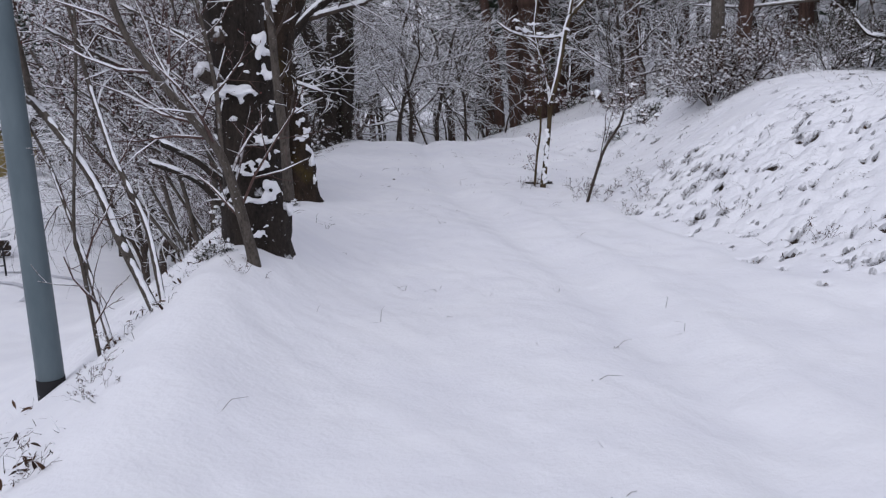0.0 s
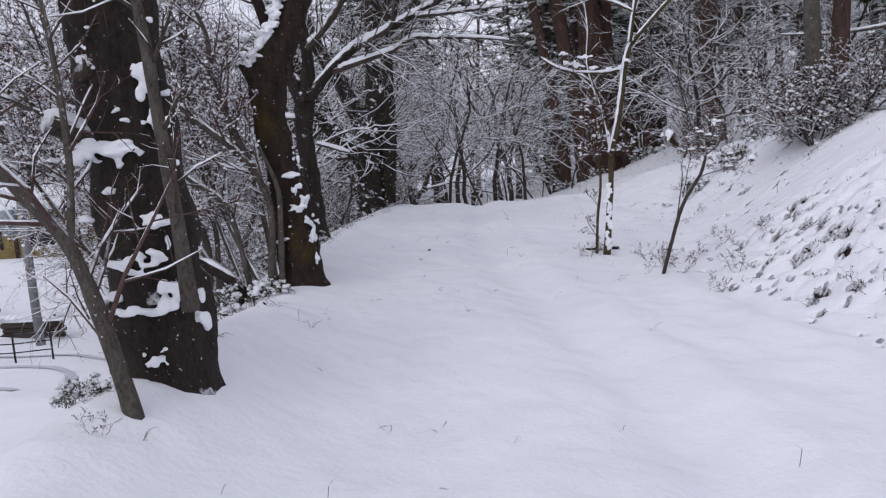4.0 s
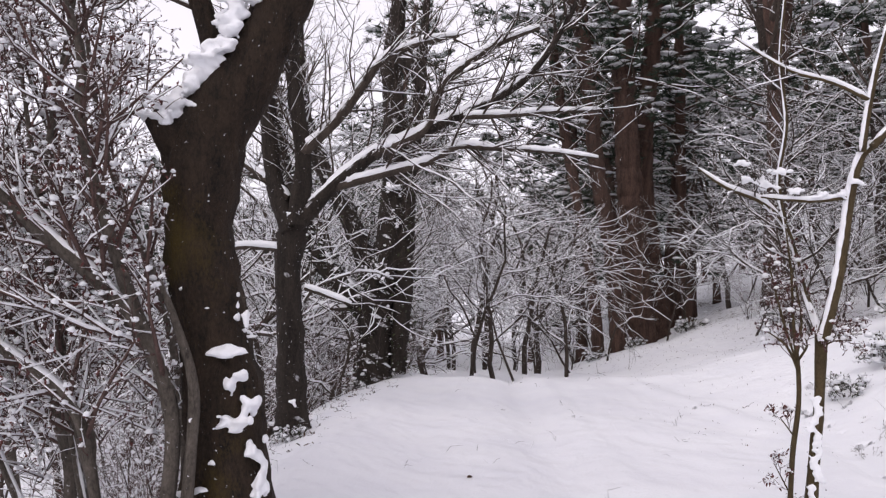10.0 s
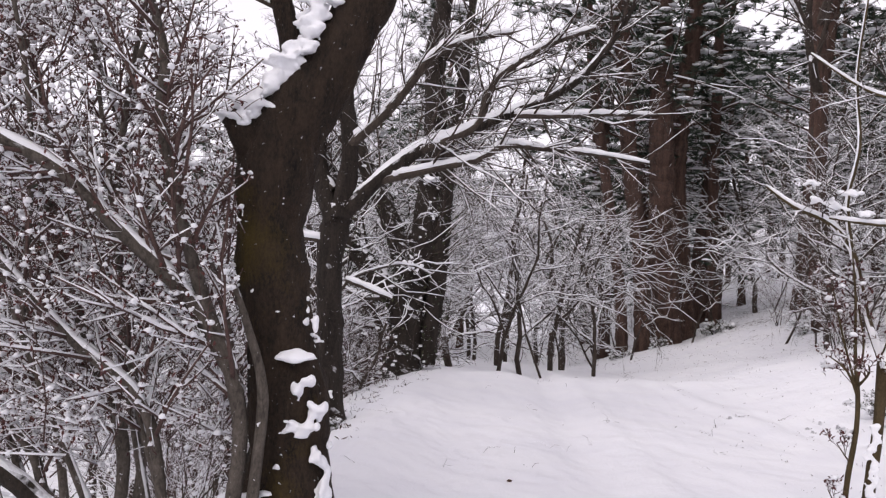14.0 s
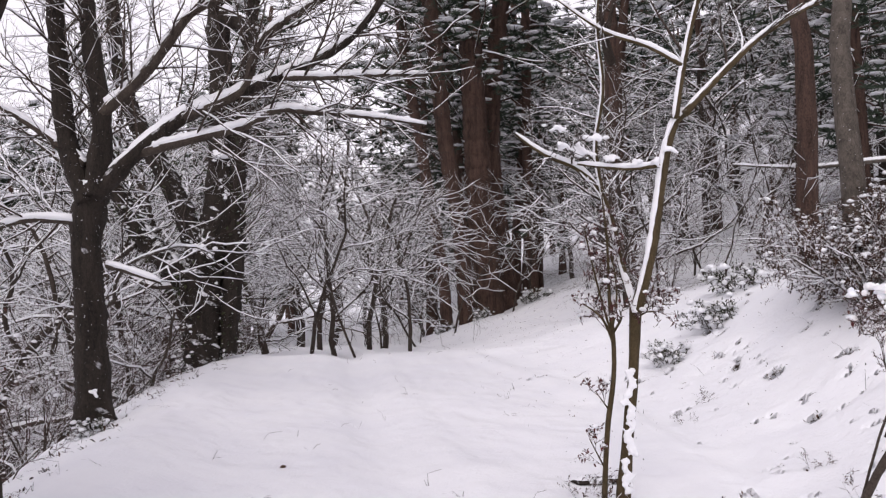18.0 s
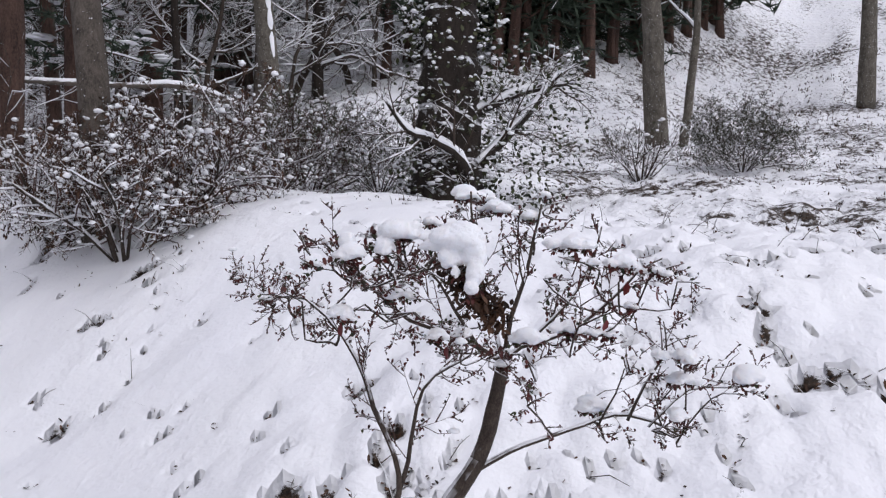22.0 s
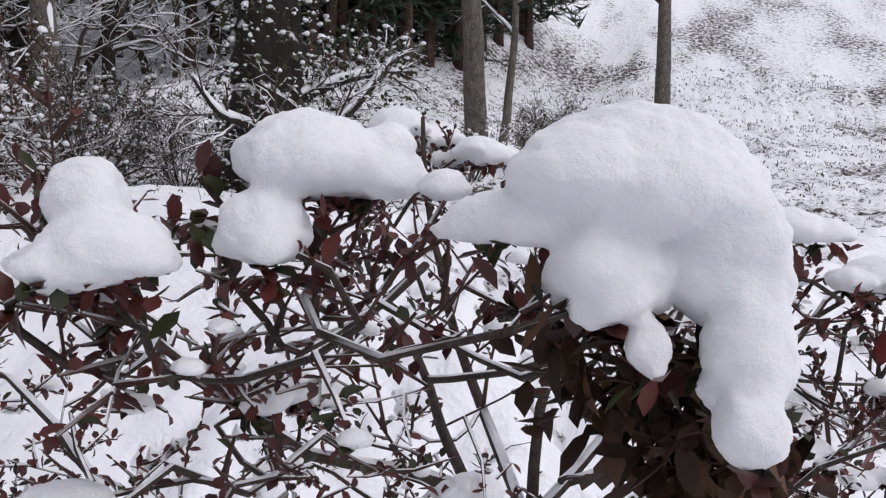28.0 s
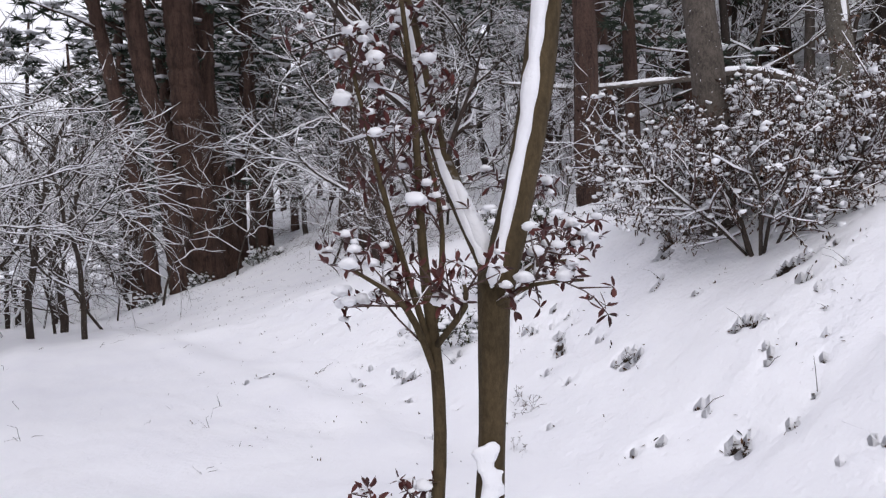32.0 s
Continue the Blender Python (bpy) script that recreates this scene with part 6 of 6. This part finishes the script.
# a curled bundle of withered leaves below the largest cap
b = Builder()
for k in range(520):
    f = ra.random()
    c = np.array((1.922 + 0.012 * ra.normal() + 0.05 * f, 9.955 - 0.06 * f + 0.014 * ra.normal(), 1.465 - 0.085 * f + 0.010 * ra.normal()))
    if clear_of_path(c):
        b.leaf(c, ra.standard_normal(3) + (0, 0, -0.6), 0.010 + 0.012 * ra.random(), 0.008, ra)
part("withered_foliage", b, M_LEAF_BROWN, AZ, "curled brown withered leaves", kind="stuff")
M_LEAF_BRIGHT = leaf_material("wine_red_leaf", (0.09, 0.012, 0.014), (0.13, 0.02, 0.02), 0.35)
for c in ((1.90, 10.14, 1.352), (2.055, 10.03, 1.305), (2.254, 9.781, 1.421), (2.285, 9.735, 1.41), (2.2, 9.8, 1.36)):
    b = Builder()
    b.leaf((c[0], c[1], c[2] + 0.012), (0.1, 0.1, -1), 0.026, 0.015, ra)
    part("leaf", b, M_LEAF_BRIGHT, AZ, "single hanging wine-red leaf")

# ---- shrubs, trees and fallen limb above the bank ----
lb = put(shrub(81, "evergreen_shrub", "broad half-bare shrub clotted with snow on the bank", 1.0, 1.25, 12, (6, 5, 4), snow_n=900, leaf_n=1100, snow_r=0.021, deep=0.02, leaf_mat=M_LEAF_BROWN, r=0.016), 4.85, 14.35, 0.5, 0.9)
put_copy(lb, 5.5, 14.4, 3.9, 0.95)
put_copy(lb, 4.9, 15.2, 2.2, 0.9)
lb2 = put(shrub(82, "twiggy_shrub", "low twiggy shrub with thin snow on its branches", 1.05, 1.2, 15, (6, 5, 4), snow_n=480, leaf_n=700, snow_r=0.018), 8.0, 15.2, 0.2, 1.05)
put_copy(lb2, 7.2, 15.0, 2.0, 0.9)
put_copy(lb2, 8.6, 14.6, 4.0, 0.8)
put(shrub(83, "rounded_shrub", "rounded leafy shrub dusted with snow", 1.15, 1.3, 22, (6, 5, 4), snow_n=300, leaf_n=1800, snow_r=0.025, twig=M_TWIG), 15.2, 11.6, 0.0, 1.05)
put(shrub(84, "bamboo_clump", "clump of dwarf bamboo beside a broken stump", 0.9, 0.5, 20, (3, 2, 1), snow_n=80, leaf_n=260, snow_r=0.03), 12.9, 12.7, 0.0, 1.0)
stump = made_tree("ivy_stump", "thick dark trunk wrapped in snowy evergreen ivy", [[(7.46, 12.77, 1.2, 0.36), (7.46, 12.77, 2.0, 0.32), (7.5, 12.8, 3.2, 0.26), (7.55, 12.85, 5.0, 0.2), (7.6, 12.9, 7.0, 0.1)],
                   [(7.45, 12.5, 1.35, 0.055), (7.36, 12.42, 1.68, 0.045), (7.12, 12.45, 1.98, 0.036), (6.88, 12.6, 2.12, 0.028), (6.66, 12.72, 2.18, 0.022), (6.5, 12.85, 2.42, 0.012)],
                   [(7.5, 12.5, 1.9, 0.05), (7.9, 12.2, 2.4, 0.04), (8.3, 12.0, 2.9, 0.025)],
                   [(7.5, 12.6, 2.4, 0.05), (8.1, 12.3, 2.7, 0.035), (8.8, 12.0, 2.9, 0.02)]], M_BARK_DARK, np.random.RandomState(110), (1, 2, 3), 16, 0.06, 0.05, twig_gap=0.12, twig_len=0.6, kids=(0, 0, 6, 3))
ivy_leaves(stump, [[(7.46, 12.77, 1.5, 0.34), (7.5, 12.8, 3.2, 0.3), (7.55, 12.85, 5.0, 0.22)]], 2400, np.random.RandomState(8), 0.06, 0.24, 0.6)
ivy_leaves(stump, [[(7.8, 12.3, 1.5, 0.2), (8.1, 12.2, 2.2, 0.35), (8.2, 12.2, 3.0, 0.25)]], 1000, np.random.RandomState(18), 0.055, 0.27, 0.6)


def plain_trunk(name, label, x, y, r, h, lean, bark, seed, kids=(9, 5, 4, 3), start=0.45, strip=None):
    rng = np.random.RandomState(seed)
    out = []
    grow(rng, (0, 0, -0.2), (lean[0], lean[1], 1), h, r, 0, 3, out, 0.05, 0.03, kids, (55, 45, 45, 45), (0.4, 0.55, 0.5, 0.45), start)
    ob = tree(name, label, "tree", out, bark, M_LIMB, (0, 0, 0), rng, sides=(14, 6, 4, 3, 3), snow_to=2)
    if strip:
        # wind-blown snow stuck to one side of the trunk
        b, line, rad = Builder(), out[0][1], out[0][2]
        zs = np.arange(strip[0], strip[1], 0.12)
        side = unit((strip[2], strip[3], 0))
        pts = np.array([[np.interp(z, line[:, 2], line[:, 0]), np.interp(z, line[:, 2], line[:, 1]), z] for z in zs])
        wide = np.interp(zs, line[:, 2], rad)
        b.tube(pts + side * (wide * 0.75)[:, None], wide * 0.36 * rng.uniform(0.55, 1.2, len(zs)), 8, 0, 1, 0, 0.01, rng)
        part("snow_strip", b, M_SNOW, ob, "strip of wind-blown snow")
    ob.location = (x, y, gz(x, y))
    return ob


M_BARK_LICHEN = bark_material("lichen_grey_bark", (0.03, 0.026, 0.02), (0.2, 0.18, 0.15), 0.0, 9, (1, 1, 0.6), depth=0.03, specks=0.35)
plain_trunk("grey_trunk_tree", "stout grey-barked tree rising behind shrubs", 5.05, 14.9, 0.14, 9, (-0.03, 0.0), M_BARK_GREY, 120)
plain_trunk("brown_trunk_tree", "brown-barked pine trunk in the wood", 7.4, 19.9, 0.2, 11, (-0.02, 0.02), M_BARK_PINE, 121)
plain_trunk("brown_trunk_tree", "brown-barked pine trunk in the wood", 6.5, 26.9, 0.3, 13, (-0.01, 0.0), M_BARK_PINE, 128)
plain_trunk("lichen_tree", "pale lichen-grey tree with snow down one side", 11.94, 19.27, 0.21, 9, (0.0, 0.0), M_BARK_LICHEN, 122, strip=(4.2 - gz(11.94, 19.27), 8.0, -0.2, -1.0))
plain_trunk("lichen_tree", "pale lichen-grey leaning tree on the open slope", 18.6, 13.9, 0.27, 9, (-0.1, 0.04), M_BARK_LICHEN, 123, (6, 4, 3, 2), 0.4)
plain_trunk("thin_grey_tree", "thin grey tree beside a leaning one", 19.2, 13.5, 0.11, 7, (0.02, 0.0), M_BARK_LICHEN, 124, (6, 4, 3, 2), 0.4)
plain_trunk("slope_tree", "solitary grey tree high on the slope", 28.3, 10.1, 0.28, 9, (-0.05, 0.0), M_BARK_LICHEN, 125, (6, 4, 3, 2), 0.4)
plain_trunk("slope_tree", "dark grey tree high on the slope", 24.5, 15.5, 0.2, 9, (0.03, 0.0), M_BARK_GREY, 126, (6, 4, 3, 2), 0.3)
for i, (x, y) in enumerate(((12.4, 22.2), (16.2, 23.6), (17.2, 22.4), (19.0, 24.0), (13.0, 26.0), (11.0, 24.0), (21.5, 22.0))):
    plain_trunk("dark_trunk_tree", "dark slender tree standing in the wood", x, y, 0.1 + 0.03 * (i % 3), 8, (0.04 * math.sin(i * 2.1), 0.03 * math.cos(i)), M_BARK_GREY if i % 2 else M_BARK_DARK, 130 + i)
pts, rad = smooth_line([(11.8, 19.02, 2.72, 0.085), (11.54, 19.13, 3.0, 0.085), (10.75, 19.37, 3.35, 0.08), (10.02, 19.58, 3.46, 0.075), (9.3, 19.76, 3.36, 0.068), (8.13, 20.05, 3.24, 0.055), (7.41, 20.23, 3.2, 0.042), (6.31, 20.48, 3.28, 0.02)], 0.2, 1.0)
fallen = tagged(new("fallen_limb"), "long fallen limb lodged against trees with snow along it", "fallen limb")
b = Builder()
rad = rad * 0.72
b.tube(pts, rad, 8, 0, 1, 0, 0.04, ra)
part("limb", b, M_BARK_GREY, fallen)
b = Builder()
snow_on(b, pts, rad, ra, 0.03)
part("snow_cover", b, M_SNOW, fallen, kind="stuff")

# ---- old pines that lean together beside the path ----
for rows in ([(3.86, 33.11, -0.45, 0.50), (3.65, 33.03, 1.70, 0.47), (3.51, 32.97, 3.57, 0.45), (3.29, 32.84, 7.32, 0.385), (3.10, 32.71, 11.07, 0.36), (2.70, 32.51, 16.70, 0.2)],
             [(4.69, 34.17, -0.16, 0.30), (4.46, 34.09, 2.13, 0.27), (4.11, 33.96, 5.03, 0.283), (4.14, 33.90, 7.57, 0.31), (4.52, 33.84, 11.49, 0.30), (4.71, 33.73, 16.38, 0.18)],
             [(3.00, 32.54, -0.70, 0.28), (2.75, 32.42, 2.58, 0.249), (2.30, 32.29, 5.32, 0.26), (1.86, 32.14, 9.36, 0.26), (1.51, 32.02, 11.92, 0.24), (1.01, 31.87, 15.41, 0.15)],
             [(2.31, 32.45, -0.54, 0.20), (2.12, 32.38, 1.62, 0.185), (1.63, 32.24, 4.37, 0.175), (1.12, 32.11, 7.29, 0.17), (0.63, 31.95, 10.77, 0.16), (-0.04, 31.78, 14.43, 0.1)],
             [(6.05, 36.27, -0.02, 0.2), (5.80, 36.11, 4.92, 0.185), (5.75, 35.97, 9.52, 0.18), (5.66, 35.84, 14.32, 0.12)]):
    rows = [(rows[0][0], rows[0][1], rows[0][2] - 0.6, rows[0][3] * 1.05)] + rows
    ro = np.random.RandomState(int(rows[0][0] * 100))
    op = made_tree("old_pine", "thick leaning red-barked pine beside the path", [rows], M_BARK_PINE, ro, (), 18, 0.04)
    needles(op, smooth_line(rows, 0.8)[0], 0.3, 15, ro, 0.5, 26, 12, 13, 1.3, 0.4, 0.26)
# ---- low growth at the feet of the trees ----
ev = put(shrub(86, "low_evergreen", "low snowy evergreen growth at the foot of a tree", 0.3, 0.5, 14, (4, 3, 2), snow_n=120, leaf_n=200, snow_r=0.035, r=0.006, top=2), -2.42, 9.85, 0.3, 1.0)
for x, y, a, sc in ((-2.75, 10.1, 2.0, 0.8), (-2.05, 9.75, 4.0, 0.6), (-1.75, 5.75, 1.0, 0.4), (-2.95, 15.1, 3.0, 0.6), (5.4, 33.2, 0.5, 1.6), (3.6, 33.6, 2.5, 1.3), (2.3, 33.2, 1.2, 1.2), (6.3, 27.2, 4.2, 1.4), (4.4, 17.0, 2.2, 1.2), (5.3, 18.2, 3.3, 1.4), (3.6, 16.6, 5.0, 0.9)):
    put_copy(ev, x, y, a, sc)
# ---- leafy sprouts at the foot of the bank ----
sp = put(shrub(87, "leafy_sprout", "low arching sprouts with small withered leaves in snow", 0.34, 0.4, 5, (3, 2, 1), snow_n=10, leaf_n=12, leaf_mat=M_LEAF_BROWN, snow_r=0.012, r=0.0036, top=2, deep=0.003), 1.98, 10.95, 0.4, 0.8)
for x, y, a, sc in ((2.12, 10.72, 2.0, 0.9), (1.92, 11.32, 3.1, 0.85), (2.28, 11.15, 5.2, 0.9), (2.71, 11.23, 1.3, 0.7), (1.36, 12.1, 0.2, 0.9), (1.30, 12.3, 2.6, 0.6), (2.6, 10.2, 4.1, 0.8), (3.1, 10.9, 3.3, 0.7), (2.25, 9.6, 0.9, 0.7), (3.2, 8.6, 2.2, 0.8), (3.5, 7.2, 1.0, 0.8), (2.95, 12.2, 4.4, 0.5), (3.3, 14.9, 0.6, 0.6), (2.9, 14.4, 2.4, 0.5),
                    (-1.82, 3.1, 1.5, 0.55), (-1.72, 3.62, 3.5, 0.5), (-2.05, 4.3, 0.6, 0.55), (-2.2, 5.0, 2.9, 0.5), (-1.45, 5.35, 4.9, 0.45), (-1.75, 6.3, 1.9, 0.7), (-2.3, 7.5, 5.5, 0.8), (-2.3, 9.3, 2.7, 0.9)):
    put_copy(sp, x, y, a, 0.8 * sc)
# ---- litter on the bank: withered leaves, stalks and stones that break the snow ----
rl = np.random.RandomState(55)
lit, stalk = Builder(), Builder()
for x, y, r, large, turn in hollows:
    z0 = surface(x, y)
    for q in range(9 if large else 3):
        px, py = x + r * 0.75 * rl.normal(), y + r * 0.42 * rl.normal()
        lit.leaf((px, py, surface(px, py) - 0.006 + 0.014 * rl.random()), rl.standard_normal(3) * (1, 1, 0.35) + (0, 0, 0.25), (0.012 + 0.022 * rl.random()) * (1.2 if large else 0.8), 0.013, rl)
    if rl.random() < 0.3:
        p = np.array((x, y, z0))
        dd = unit(rl.standard_normal(3) * (1, 1, 0.4) + (0, 0, 0.7))
        L = 0.08 + 0.2 * rl.random()
        stalk.tube([p, p + dd * L * 0.5, p + dd * L + (0, 0, -0.2 * L)], [0.0024, 0.002, 0.0012], 3)
# tufts on the hillside above the bank
for k in range(8600):
    x, y = (rl.uniform(6.0, 34), rl.uniform(4.0, 24)) if k < 6500 else (rl.uniform(1.2, 11), rl.uniform(13, 37))
    s = 0.022 + 0.002 * x
    for q in range(4):
        px, py = x + s * rl.normal(), y + s * rl.normal()
        lit.leaf((px, py, gz(px, py) - 0.02), rl.standard_normal(3) * (1, 1, 0.4) + (0, 0, 0.7), s * (0.8 + rl.random()), s * 0.35, rl)
for k in range(420):
    y = rl.uniform(2.5, 22)
    x = float(left_edge(y / KS)) * KS + rl.normal() * 0.3 + 0.15 if rl.random() < 0.75 else rl.uniform(-1.5, 1.8)
    p = np.array((x, y, gz(x, y) - 0.02))
    if rl.random() < 0.35 and x < -1.5:
        for q in range(8):
            lit.leaf(p + rl.standard_normal(3) * (0.06, 0.06, 0.0), rl.standard_normal(3) * (1, 1, 0.4) + (0, 0, 0.5), 0.04 + 0.05 * rl.random(), 0.02, rl)
    for q in range(rl.randint(1, 5)):
        dd = unit(rl.standard_normal(3) * (1, 1, 0.3) + (0, 0, 0.9))
        L = 0.05 + 0.14 * rl.random()
        stalk.tube([p, p + dd * L * 0.6, p + dd * L + (0.3 * L * rl.normal(), 0, -0.25 * L)], [0.002, 0.0018, 0.001], 3)
tagged(part("leaf_litter", lit, M_LEAF_BROWN, kind="stuff"), "withered brown leaves poking through the snow", "leaf litter")
tagged(part("dry_stalks", stalk, M_TWIG, kind="stuff"), "thin dry stalks standing out of the snow", "dry grass")
# Dark lumps added where the snow edge is undercut; they stand for its shade.
b = Builder()
for q in range(5):
    b.blob((1.38 + 0.075 * q, 12.62 + 0.02 * (q % 2), gz(1.5, 12.62) + 0.015), (0.07, 0.06, 0.05), rl, 0, 6, 10, 1, 0.15)
tagged(part("cut_stump", b, M_BARK_DARK), "dark lumps standing in for the shaded hollow behind the young tree", "stump")
b = Builder()
b.blob((-0.87, 13.38, gz(-0.87, 13.38) + 0.008), (0.025, 0.02, 0.015), rl, 0, 5, 8, 1, 0.2)
tagged(part("dark_clod", b, M_LEAF_BROWN), "small dark clod lying on the snowy path", "clod")
